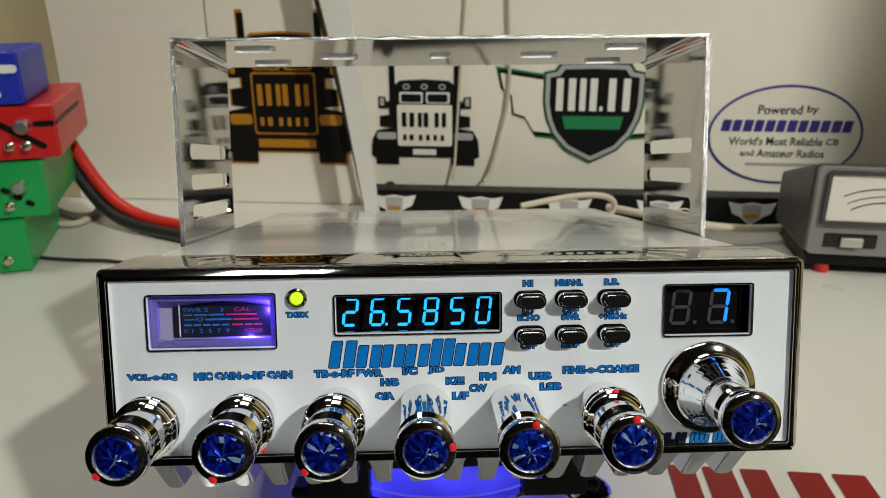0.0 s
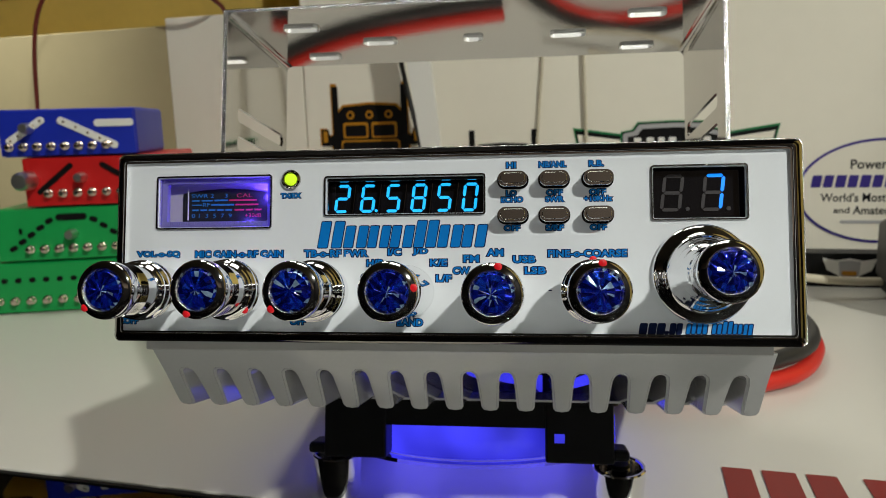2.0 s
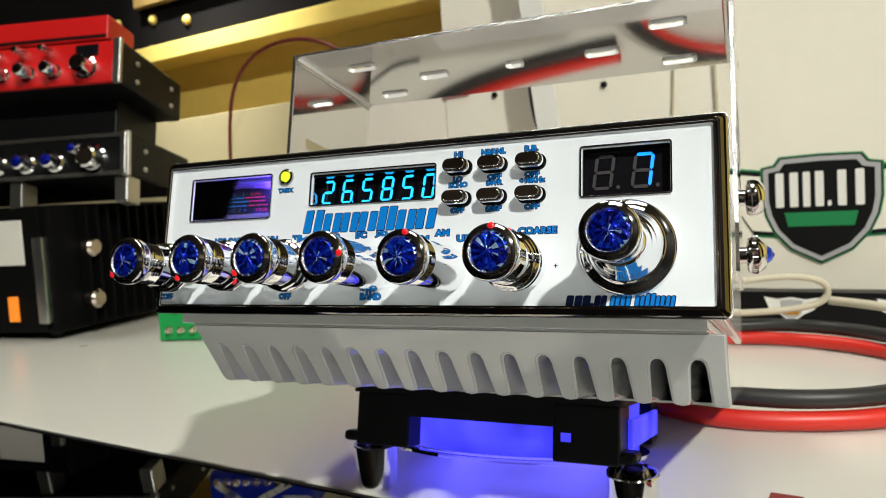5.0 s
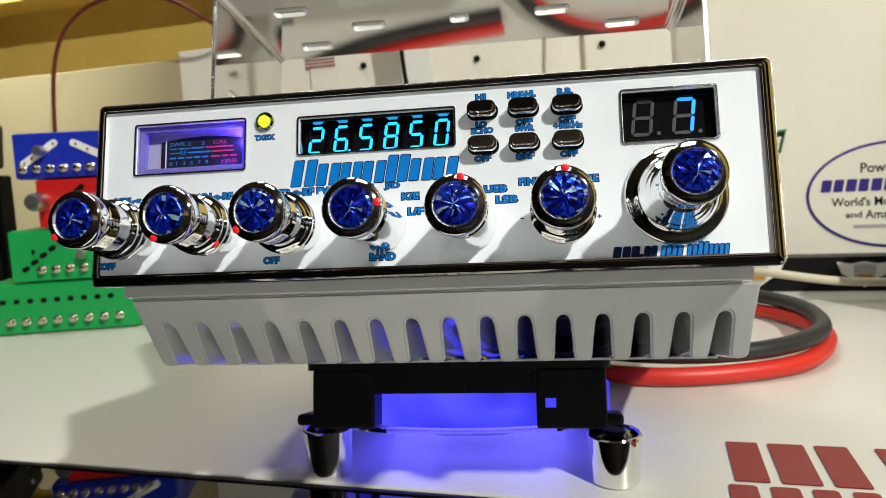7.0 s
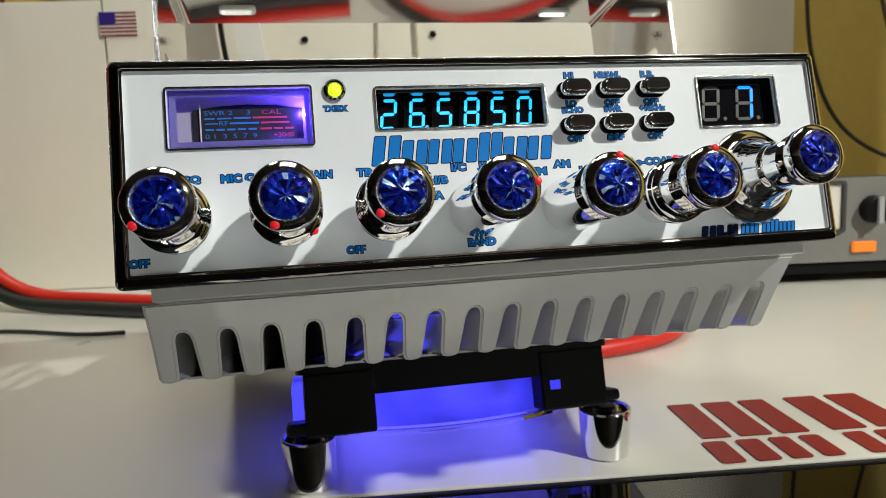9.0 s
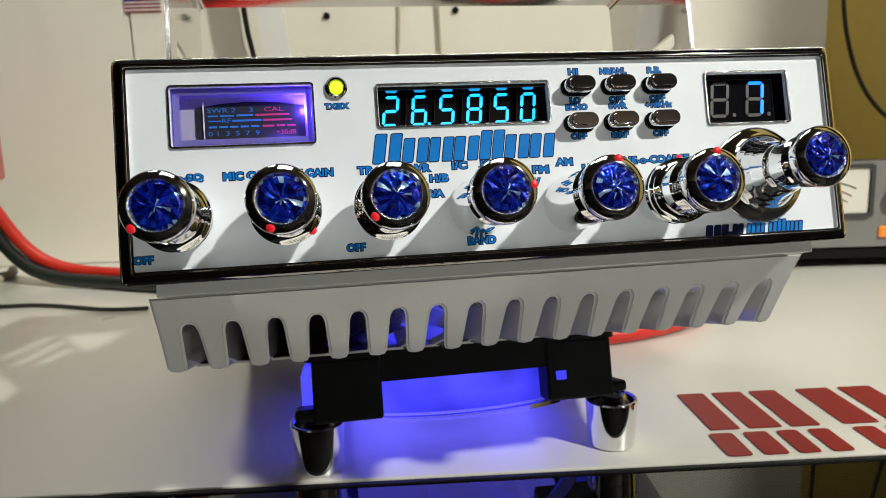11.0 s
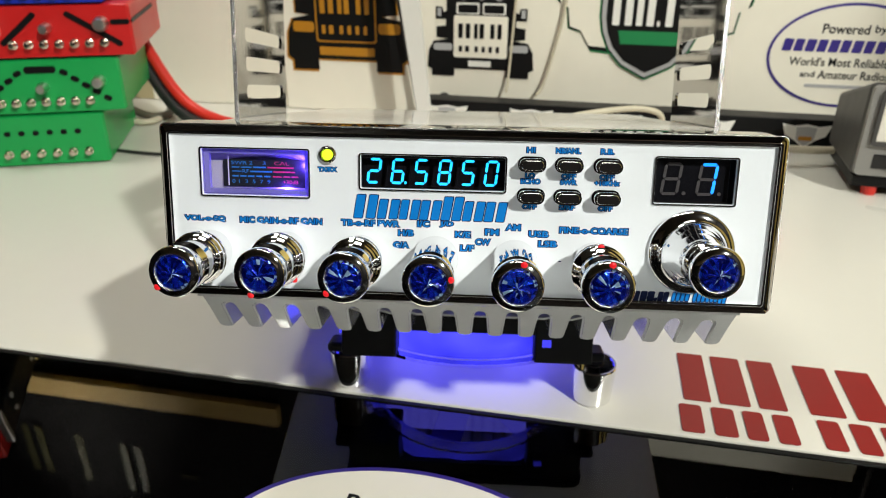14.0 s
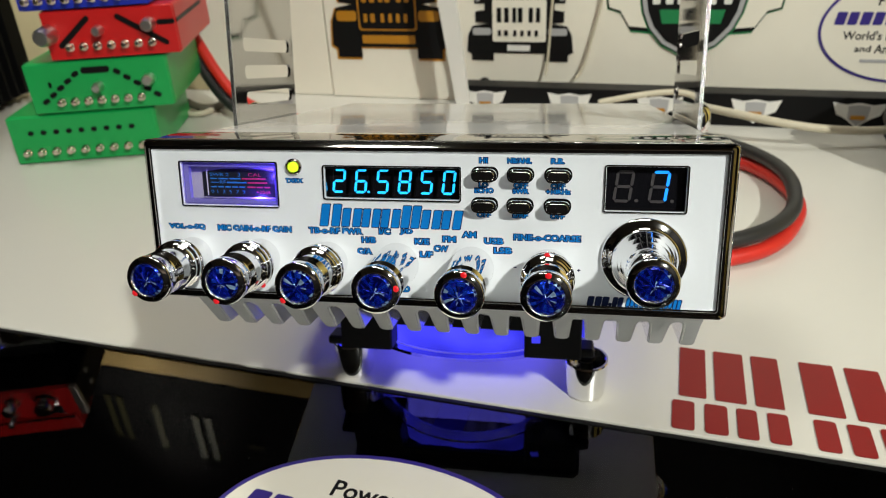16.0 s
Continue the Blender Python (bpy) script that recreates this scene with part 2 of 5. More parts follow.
def prism(points, y0, y1, bm=None, holes=()):
    """A flat outline in x and z, with holes, made solid between y0 and y1."""
    bm = bm or bmesh.new()
    if len(holes) == 1 and len(holes[0]) == len(points):
        outer, inner = ([bm.verts.new((x, y0, z)) for x, z in ring] for ring in (points, holes[0]))
        n = len(outer)
        faces = [bm.faces.new((outer[i], outer[(i + 1) % n], inner[(i + 1) % n], inner[i])) for i in range(n)]
        moved = bmesh.ops.extrude_face_region(bm, geom=faces)["geom"]
        bmesh.ops.translate(bm, vec=(0, y1 - y0, 0), verts=[g for g in moved if isinstance(g, bmesh.types.BMVert)])
        bmesh.ops.recalc_face_normals(bm, faces=bm.faces)
        return bm
    edges = []
    for ring in (points, *holes):
        vs = [bm.verts.new((x, y0, z)) for x, z in ring]
        edges += [bm.edges.new((vs[i], vs[(i + 1) % len(vs)])) for i in range(len(vs))]
    if holes:
        faces = [f for f in bmesh.ops.triangle_fill(bm, use_beauty=True, edges=edges)["geom"] if isinstance(f, bmesh.types.BMFace)]
    else:
        faces = [bm.faces.new([e.verts[0] for e in edges])]
    moved = bmesh.ops.extrude_face_region(bm, geom=faces)["geom"]
    bmesh.ops.translate(bm, vec=(0, y1 - y0, 0), verts=[g for g in moved if isinstance(g, bmesh.types.BMVert)])
    bmesh.ops.recalc_face_normals(bm, faces=bm.faces)
    return bm


def rounded(x0, x1, z0, z1, r, n=5):
    """A rectangle's outline with round corners."""
    out = []
    for cx, cz, a in ((x1 - r, z1 - r, 0), (x0 + r, z1 - r, 90), (x0 + r, z0 + r, 180), (x1 - r, z0 + r, 270)):
        out += [(cx + r * math.cos(radians(a + 90 * k / n)), cz + r * math.sin(radians(a + 90 * k / n))) for k in range(n + 1)]
    return out


def ellipse(cx, cz, rx, rz, n=48):
    return [(cx + rx * math.cos(2 * math.pi * k / n), cz + rz * math.sin(2 * math.pi * k / n)) for k in range(n)]


def lathe(profile, n=40, bm=None):
    """Turns rows of (distance along -y, radius) about the y axis."""
    bm = bm or bmesh.new()
    rings = []
    for d, r in profile:
        rings.append([bm.verts.new((r * math.cos(2 * math.pi * k / n), -d, r * math.sin(2 * math.pi * k / n))) for k in range(n)] if r > 1e-6 else [bm.verts.new((0, -d, 0))])
    for a, b in zip(rings, rings[1:]):
        for k in range(n):
            j = (k + 1) % n
            ring = [a[k % len(a)], a[j % len(a)], b[j % len(b)], b[k % len(b)]]
            ring = [v for i, v in enumerate(ring) if v not in ring[:i]]
            if len(ring) > 2:
                bm.faces.new(ring)
    bmesh.ops.recalc_face_normals(bm, faces=bm.faces)
    return bm


def turn(bm, m):
    bmesh.ops.transform(bm, matrix=m, verts=bm.verts)
    return bm


def upright(profile, n=40):
    """The same turned about z: rows of (height, radius)."""
    return turn(lathe(profile, n), Matrix.Rotation(radians(-90), 4, "X"))


TEXTS = {}


def letters(text, size, bold=0.0, shear=0.0, spacing=1.0, depth=0.0):
    """Words as a flat mesh in x and z, centred, facing -y."""
    key = (text, size, bold, shear, spacing, depth)
    if key not in TEXTS:
        curve = bpy.data.curves.new("words", "FONT")
        curve.body, curve.size, curve.offset, curve.shear, curve.space_character = text, size, bold, shear, spacing
        curve.align_x, curve.align_y, curve.extrude, curve.resolution_u = "CENTER", "CENTER", depth, 3
        ob = bpy.data.objects.new("words", curve)
        scene.collection.objects.link(ob)
        bpy.context.view_layer.update()
        me = bpy.data.meshes.new_from_object(ob.evaluated_get(bpy.context.evaluated_depsgraph_get()))
        bpy.data.objects.remove(ob)
        me.transform(Matrix.Rotation(radians(90), 4, "X"))
        TEXTS[key] = me
    return TEXTS[key].copy()


def tube(name, points, radius, mat, parent=None, label="", cyclic=False, sides=4):
    """A round cable through the points."""
    curve = bpy.data.curves.new(name, "CURVE")
    curve.dimensions, curve.bevel_depth, curve.bevel_resolution, curve.resolution_u = "3D", radius, sides, 10
    line = curve.splines.new("NURBS")
    line.points.add(len(points) - 1)
    for p, q in zip(line.points, points):
        p.co = (*q, 1)
    line.use_endpoint_u, line.order_u, line.use_cyclic_u = not cyclic, 4, cyclic
    ob = bpy.data.objects.new(name, curve)
    scene.collection.objects.link(ob)
    bpy.context.view_layer.update()
    me = bpy.data.meshes.new_from_object(ob.evaluated_get(bpy.context.evaluated_depsgraph_get()))
    bpy.data.objects.remove(ob)
    me.materials.clear()
    return link(name, me, mat, parent, label, smooth=True)

# ---- the setting: counter, sign boards, walls ----
def slab(name, x0, x1, y0, y1, z0, z1, mat, label, category, bevel=0.0):
    return tagged(part(name, box(x0, x1, y0, y1, z0, z1, bevel), mat), label, category, kind="structure")


EDGE_Y, WALL_Y = 0.063, 0.556
slab("counter_top", -1.5, 0.76, EDGE_Y, 0.60, -0.012, 0.0, TABLE, "white glossy counter top with a thin dark front edge", "counter top", 0.0008)
slab("counter_trim", -1.5, 0.76, EDGE_Y - 0.0025, EDGE_Y - 0.0005, -0.0115, -0.0008, BLACK, "thin black edge strip along the counter top", "trim")
pane = slab("counter_glass", -1.5, 0.76, -0.62, EDGE_Y - 0.0026, -0.0075, -0.0015, glass("dark_counter_glass", (0.60, 0.63, 0.62), 0.008, 1.9), "clear glass top of a dark display case", "glass top")
pane.visible_shadow = False
slab("case_floor", -1.5, 0.76, -0.60, 0.58, -0.36, -0.34, DARK_CASE, "black floor inside the display case", "case floor")
slab("case_back", -1.5, 0.76, 0.56, 0.58, -0.34, -0.012, DARK_CASE, "black back of the display case", "case back")
slab("case_front", -1.5, 0.76, -0.62, -0.60, -0.95, -0.012, DARK_CASE, "black front of the display case", "case front")
slab("case_side", -1.5, -1.48, -0.60, 0.56, -0.34, -0.012, DARK_CASE, "black side of the display case", "case side")
slab("case_side", 0.74, 0.76, -0.60, 0.56, -0.34, -0.012, DARK_CASE, "black side of the display case", "case side")
slab("floor", -2.4, 2.2, -2.6, 1.0, -1.0, -0.95, FLOORING, "brown shop floor", "floor")
slab("wall_north", -2.4, 2.2, 0.66, 0.74, -0.95, CEILING, WALL, "yellow painted shop wall", "wall")
slab("wall_south_high", -2.4, 2.2, -2.68, -2.6, 1.0, CEILING, BROWN_PAINT, "brown plastered shop wall", "wall")
slab("wall_south_low", -2.4, 2.2, -2.68, -2.6, -0.95, 1.0, DIM_PAINT, "dark grey lower wall", "wall")
slab("wall_west", -2.48, -2.4, -2.6, 0.74, -0.95, CEILING, DIM_PAINT, "dark grey painted shop wall", "wall")
slab("wall_east", 2.2, 2.28, -2.6, 0.74, -0.95, CEILING, DIM_PAINT, "dark grey painted shop wall", "wall")
# Unseen pier, added to keep the aisle lamp off the board's right end.
slab("shade_pier", 0.78, 0.88, -0.19, 0.03, -0.95, CEILING - 0.002, WALL, "unseen yellow pier added at the counter's end to shade the board", "wall")
slab("ceiling", -2.48, 2.28, -2.68, 0.74, CEILING, CEILING + 0.06, CEILING_PAINT, "dark grey painted shop ceiling", "ceiling")

slab("sign_board", -0.30, 0.40, WALL_Y, WALL_Y + 0.012, 0.0005, 0.43, BOARD, "white sign board standing behind the counter", "sign board", 0.001)
slab("sign_board_low", -0.47, -0.302, WALL_Y + 0.002, WALL_Y + 0.014, 0.0005, 0.283, BOARD, "low white board beside the sign board", "sign board", 0.001)
# Carries on the low board; its darker colour stands in for shade.
slab("shade_toned_board", -1.3, -0.471, WALL_Y + 0.003, WALL_Y + 0.015, 0.0005, 0.275, SHADED_BOARD, "cream board behind the amplifiers, coloured darker to stand in for shade", "board", 0.001)
# Both dark panels are carried up out of view to keep yellow off the chrome.
slab("upper_panel", -0.309, 0.76, 0.630, 0.659, 0.45, CEILING - 0.002, DIM_PAINT, "dark painted panel over the white sign board", "panel", 0.002)
slab("upper_ledge", -0.90, -0.38, 0.592, 0.6055, 0.470, 0.504, TAN_WOOD, "narrow brown ledge on the dark wall panel", "ledge", 0.001)
slab("wall_beam", -1.6, -0.31, 0.600, 0.66, 0.381, 0.408, WALL, "yellow painted ledge along the shop wall", "ledge", 0.002)
slab("ledge_panel", -1.6, -0.31, 0.606, 0.66, 0.4085, CEILING - 0.002, DIM_PAINT, "dark painted panel standing on the yellow ledge", "panel", 0.002)
for x, z in ((-0.87, 0.450), (-0.79, 0.436), (-0.96, 0.458)):
    tagged(part("brass_stud", lathe([(0, 0), (0, 0.008), (0.004, 0.007), (0.006, 0.004), (0.0065, 0)], 18), WALL, at=(x, 0.6058, z), smooth=True), "round yellow stud on the dark wall panel", "stud")

for lx, ly, watts, wide in LAMPS:
    lamp = thing("ceiling_lamp", "square recessed ceiling lamp added out of view, switched on", "ceiling lamp", pose(lx, ly, CEILING), "ceiling lamps")
    w = wide / 2
    part("frame", turn(prism(rounded(-w - 0.03, w + 0.03, -w - 0.03, w + 0.03, 0.01), -0.012, 0.0, holes=[rounded(-w, w, -w, w, 0.005)]), Matrix.Rotation(radians(90), 4, "X")), WHITE_INK, lamp)
    part("diffuser", box(-w, w, -w, w, -0.004, 0.0), LAMP_FACE if wide < 0.5 else PANEL_FACE, lamp)

# Fixture for the added wall light; it stays out of view.
spot = thing("wall_fill_lamp", "unseen black spot lamp added under the ceiling to brighten the yellow wall", "spot lamp", look(SPOT, SPOT_AIM))
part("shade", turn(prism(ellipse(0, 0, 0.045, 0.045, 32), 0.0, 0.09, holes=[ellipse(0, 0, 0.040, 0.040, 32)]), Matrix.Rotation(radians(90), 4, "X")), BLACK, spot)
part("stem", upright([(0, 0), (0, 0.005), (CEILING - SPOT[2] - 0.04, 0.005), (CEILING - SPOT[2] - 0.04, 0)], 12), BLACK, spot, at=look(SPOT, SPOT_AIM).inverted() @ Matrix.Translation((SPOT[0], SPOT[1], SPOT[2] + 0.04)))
# ---- the radio: millimetres, x along the face, y to the back, z up from the face's lower edge ----
RADIO = pose(-0.0007, -0.0004, 0.0939, -13.5, 0, 7.6)
radio = thing("cb_radio", "white and chrome mobile CB radio, lit, propped on a blue-lit fan", "CB radio", RADIO)


def rp(name, bm, mat, label="", parent=None, smooth=False, at=None):
    return part(name, bm, mat, parent or radio, label, at, smooth, MM)


case = box(-98.5, 98.5, 6, 248, 0.7, 56.5, 1.2)
rp("chassis", case, COVER, "glossy white enamelled case")
rp("bottom_plate", box(-94, 94, 7, 246, -3.2, 0.5, 0.4), SINK)


def ring_loft(rows, n=6):
    """A closed frame through outlines of half width, bottom, top, corner radius and depth."""
    bm = bmesh.new()
    loops = [[bm.verts.new((x, y, z)) for x, z in rounded(-w, w, z0, z1, r, n)] for w, z0, z1, r, y in rows]
    for p, q in zip(loops, loops[1:] + loops[:1]):
        for k in range(len(p)):
            j = (k + 1) % len(p)
            bm.faces.new((p[k], p[j], q[j], q[k]))
    bmesh.ops.recalc_face_normals(bm, faces=bm.faces)
    return bm


# The bezel's face falls back towards its outer edge.
hoop = ring_loft([(97.5, 2.7, 54.6, 0.8, 1.0), (97.5, 2.7, 54.6, 0.8, -1.2), (97.65, 2.55, 54.75, 0.9, -1.5), (97.95, 2.25, 55.05, 1.0, -1.6), (98.4, 1.8, 55.5, 1.1, -1.5), (100.1, 0.55, 56.75, 1.5, 0.0), (100.55, 0.2, 57.1, 1.7, 0.5), (100.75, 0.05, 57.3, 1.8, 1.1), (100.75, 0.05, 57.3, 1.8, 6.0), (97.5, 2.7, 54.6, 0.8, 6.0)])
for v in hoop.verts:
    # along the bottom the bar stands almost upright
    if v.co.z < 1.0 and v.co.y < 2.0 and abs(v.co.x) < 99.0:
        v.co.y = -1.5 + 0.35 * (v.co.y + 1.5) * (0.5 if v.co.y < 0.2 else 1.0)
bezel = rp("bezel", hoop, DARK_CHROME, "polished dark chrome bezel", smooth=True)
rp("inner_lip", prism(rounded(-97.49, 97.49, 2.71, 54.59, 0.8), -1.0, -0.02, holes=[rounded(-97.05, 97.05, 3.15, 54.15, 0.6)]), CHROME, "bright inner lip", bezel)
rp("outer_lip", prism(rounded(-100.95, 100.95, -0.15, 57.5, 1.9), 1.0, 1.7, holes=[rounded(-100.55, 100.55, 0.25, 57.1, 1.6)]), EDGE, "sparkling outer edge", bezel)
arch = [(6.0 + 31.0 * k / 12, 56.7 + 0.85 * math.sin(math.pi * k / 12)) for k in range(13)]
rp("top_trim", turn(prism(arch, -100.0, 100.0), Matrix(((0, 1, 0, 0), (1, 0, 0, 0), (0, 0, 1, 0), (0, 0, 0, 1)))), BRACKET, "polished chrome strip along the top", bezel, True)

# windows: x0, x1, z0, z1
METER, FREQ, CHAN = (-87.5, -50.8, 33.8, 50.1), (-34.7, 13.3, 37.2, 49.2), (59.8, 86.0, 34.9, 50.5)
face = rp("face_panel", prism(rounded(-97.48, 97.48, 2.72, 54.58, 0.8), 0.0, 1.6, holes=[rounded(a + 0.6, b - 0.6, c + 0.6, d - 0.6, 0.5) for a, b, c, d in (METER, FREQ, CHAN)]), PANEL, "white printed face panel")


def window(frame, w, depth, wall, back, label, drop=0.8):
    """A framed recess behind the face; drop: how far its ceiling hangs below the frame."""
    a, b, c, d = w
    rim = rp(frame, prism(rounded(a, b, c, d, 0.9), -0.6, 1.0, holes=[rounded(a + 0.45, b - 0.45, c + 0.45, d - 0.45, 0.5)]), FRAME, label)
    rp("recess", prism(rounded(a + 0.4, b - 0.4, c + 0.4, d - 0.4, 0.5), 1.0, depth, holes=[rounded(a + 0.8, b - 0.8, c + 0.8, d - drop, 0.4)]), wall, "", rim)
    rp("back_plate", box(a + 0.6, b - 0.6, depth, depth + 0.6, c + 0.6, d - 0.6), back, "", rim)
    return rim


SEGMENTS = {"0": "abcdef", "2": "abged", "5": "afgcd", "6": "afgedc", "7": "abc", "8": "abcdefg"}


def digit(ch, cx, cz, w, h, t, y, lit, parent, unlit=None):
    """A seven-segment figure; the unlit bars are there too."""
    x, k, g = w / 2, h / 2, 0.16
    spans = {"a": ((-x, k), (x, k)), "b": ((x, k), (x, 0)), "c": ((x, 0), (x, -k)), "d": ((-x, -k), (x, -k)), "e": ((-x, 0), (-x, -k)), "f": ((-x, k), (-x, 0)), "g": ((-x, 0), (x, 0))}
    for name, ((ax, az), (bx, bz)) in spans.items():
        on = name in SEGMENTS[ch]
        if not on and unlit is None:
            continue
        length = math.hypot(bx - ax, bz - az)
        ux, uz = (bx - ax) / length, (bz - az) / length
        outline = []
        for along, off in ((g, 0), (g + t / 2, t / 2), (length - g - t / 2, t / 2), (length - g, 0), (length - g - t / 2, -t / 2), (g + t / 2, -t / 2)):
            px, pz = ax + ux * along - uz * off, az + uz * along + ux * off
            outline.append((cx + px + 0.12 * pz, cz + pz))
        rp("segment", prism(outline, y - 0.15, y), lit if on else unlit, "", parent)


freq = window("frequency_display", FREQ, 5.0, MIRROR_BLACK, GLOSS_BLACK, "blue frequency readout in a chrome frame", 1.5)
rp("mask", box(FREQ[0] + 0.46, FREQ[1] - 0.46, 0.75, 0.98, FREQ[3] - 1.5, FREQ[3] - 0.46), BLACK, "black mask over the figures", freq)
for cx in (-26.4, -18.6, -10.9, -3.1, 4.6):
    rp("divider", prism([(cx - 0.12 - 0.45, 38.2), (cx + 0.12 - 0.45, 38.2), (cx + 0.12 + 0.55, 47.1), (cx - 0.12 + 0.55, 47.1)], 3.0, 4.95), MIRROR_BLACK, "", freq)
for ch, cx in zip("265850", (-30.4, -22.5, -14.8, -7.0, 0.7, 8.4)):
    digit(ch, cx, 43.0, 3.6, 7.7, 0.86, 4.9, CYAN_LED, freq)
rp("decimal_point", prism(ellipse(-20.0, 39.3, 0.45, 0.45, 10), 4.75, 4.9), CYAN_LED, "", freq)
chan = window("channel_display", CHAN, 3.4, GLOSS_BLACK, GLOSS_BLACK, "channel readout in a chrome frame")
digit("8", 66.2, 43.0, 4.9, 9.6, 0.95, 3.3, DIM_LED, chan, DIM_LED)
digit("7", 77.4, 43.0, 4.9, 9.6, 0.95, 3.3, BLUE_LED, chan, DIM_LED)
for cx in (70.4, 81.6):
    rp("decimal_point", prism(ellipse(cx, 38.4, 0.6, 0.6, 10), 3.15, 3.3), DIM_LED, "", chan)

meter = window("meter", METER, 5.3, LILAC, METER_WHITE, "signal meter lit violet behind clear ribbed plastic")
a, b, c, d = METER
rp("inner_frame", prism(rounded(a + 0.9, b - 0.9, c + 0.9, d - 0.9, 0.5), 1.5, 3.4, holes=[rounded(a + 2.5, b - 2.1, c + 2.5, d - 2.3, 0.5)]), LILAC, "frosted inner frame", meter)
ribs = bmesh.new()
for k in range(44):
    box(a + 2.2 + k * 0.74, a + 2.6 + k * 0.74, 1.2, 1.6, c + 1.2, c + 2.4, bm=ribs)
    box(a + 2.2 + k * 0.74, a + 2.6 + k * 0.74, 1.2, 1.6, d - 2.2, d - 1.2, bm=ribs)
rp("ribbing", ribs, LILAC, "", meter)
plate = prism([(-81.5, 36.6), (-53.5, 36.6), (-53.5, 45.4), (-60, 46.4), (-67.5, 46.8), (-75, 46.4), (-81.5, 45.4)], 4.7, 5.2)
rp("scale_plate", plate, METER_BLACK, "black scale plate", meter)
rp("needle", box(-79.65, -79.3, 4.0, 4.15, 37.0, 46.8), WHITE_INK, "white pointer", meter)


def bars(name, rows, y, mat, parent):
    bm = bmesh.new()
    for x0, x1, z0, z1 in rows:
        box(x0, x1, y - 0.06, y, z0, z1, bm=bm)
    return rp(name, bm, mat, "", parent)


bars("scale_marks", [(-78.5, -76.0, 42.9, 43.3), (-75.4, -71.8, 42.9, 43.3), (-71.2, -66.9, 42.9, 43.4), (-72.3, -64.8, 41.5, 42.0), (-78.4, -75.2, 41.6, 41.9)] + [(-78.4 + 2.7 * k, -76.3 + 2.7 * k, 39.9, 40.4) for k in range(5)], 4.6, SCALE_BLUE, meter)
bars("scale_marks", [(-66.4, -57.5, 42.9, 43.4), (-64.4, -57.0, 41.5, 42.0), (-64.6, -61.6, 39.9, 40.4), (-61.0, -58.8, 39.9, 40.4), (-58.2, -56.0, 39.9, 40.4)], 4.6, SCALE_RED, meter)
meter_pane = rp("pane", box(a + 0.8, b - 0.8, 0.2, 0.5, c + 0.8, d - 0.8), CLEAR, "clear window", meter)
meter_pane.visible_shadow = False


def word(text, x, z, width, height, y, mat, parent, bold=0.0, grow=0.0, name="printed_word"):
    """Words of a given width and height in the face's plane."""
    me = letters(text, 3.0, bold)
    co = np.array([v.co for v in letters(text, 3.0).vertices])
    lo, hi = co.min(0), co.max(0)
    sx, sz = (width + grow) / (hi[0] - lo[0]), (height + grow) / (hi[2] - lo[2])
    mid = (lo + hi) / 2
    me.transform(Matrix.Translation((x * MM, y * MM, z * MM)) @ Matrix.Diagonal((sx * MM, MM, sz * MM, 1)) @ Matrix.Translation((-mid[0], 0, -mid[2])))
    me.materials.clear()
    return link(name, me, mat, parent)


for text, x, z, w in (("SWR 2", -75.0, 44.6, 7.2), ("3", -67.4, 44.6, 0.9), ("RF", -73.8, 41.8, 2.2), ("0 1  3  5  7  9", -72.0, 38.4, 13.0)):
    word(text, x, z, w, 1.2, 4.55, SCALE_BLUE, meter)
for text, x, z, w in (("CAL", -61.5, 44.6, 5.0), ("+30dB", -58.6, 38.4, 5.2)):
    word(text, x, z, w, 1.2, 4.55, SCALE_RED, meter)

PRINTED = (("VOL-o-SQ", -86.7, 26.2, 13.6, 1.9), ("MIC GAIN-o-RF GAIN", -61.0, 26.2, 27.5, 1.9), ("TB-o-RF PWR", -31.1, 26.2, 19.0, 1.9), ("I/C", -13.4, 26.5, 3.8, 1.9), ("J/D", -5.8, 26.5, 4.2, 1.9), ("H/B", -19.2, 23.3, 4.8, 1.9), ("G/A", -20.8, 19.2, 4.9, 1.9), ("K/E", -0.4, 23.3, 4.8, 1.9), ("L/F", 1.1, 18.8, 4.2, 1.9), ("FM", 9.1, 24.4, 4.2, 1.9), ("CW", 6.2, 21.0, 4.7, 1.9), ("AM", 16.0, 26.2, 4.5, 1.9), ("USB", 24.3, 24.2, 6.1, 1.9), ("LSB", 27.4, 21.0, 5.7, 1.9), ("FINE-o-COARSE", 42.0, 25.8, 21.8, 1.9), ("TX/RX", -45.1, 43.6, 6.0, 1.4), ("HI", 20.7, 51.4, 2.5, 1.6), ("NB/ANL", 32.5, 51.4, 7.7, 1.6), ("R.B.", 44.8, 51.4, 4.0, 1.6), ("LO", 20.7, 43.3, 2.9, 1.5), ("OFF", 33.0, 43.3, 4.4, 1.5), ("OFF", 45.1, 43.3, 4.4, 1.5), ("ECHO", 20.9, 41.4, 6.1, 1.5), ("SWR", 33.0, 41.4, 5.0, 1.5), ("+10KHz", 45.2, 41.4, 7.7, 1.5), ("OFF", 20.9, 33.2, 4.4, 1.5), ("S/RF", 33.0, 33.2, 4.8, 1.5), ("OFF", 45.2, 33.2, 4.4, 1.5), ("OFF", -95.0, 6.1, 4.4, 1.8), ("OFF", -42.4, 6.1, 4.6, 1.8), ("BAND", -8.8, 6.0, 7.4, 1.9))
for text, x, z, w, h in PRINTED:
    word(text, x, z, w, h, -0.05, PRINT_DARK, face, 0.36, 0.0, "printed_outline")
    word(text, x, z, w, h, -0.10, PRINT, face, 0.09, 0.0)

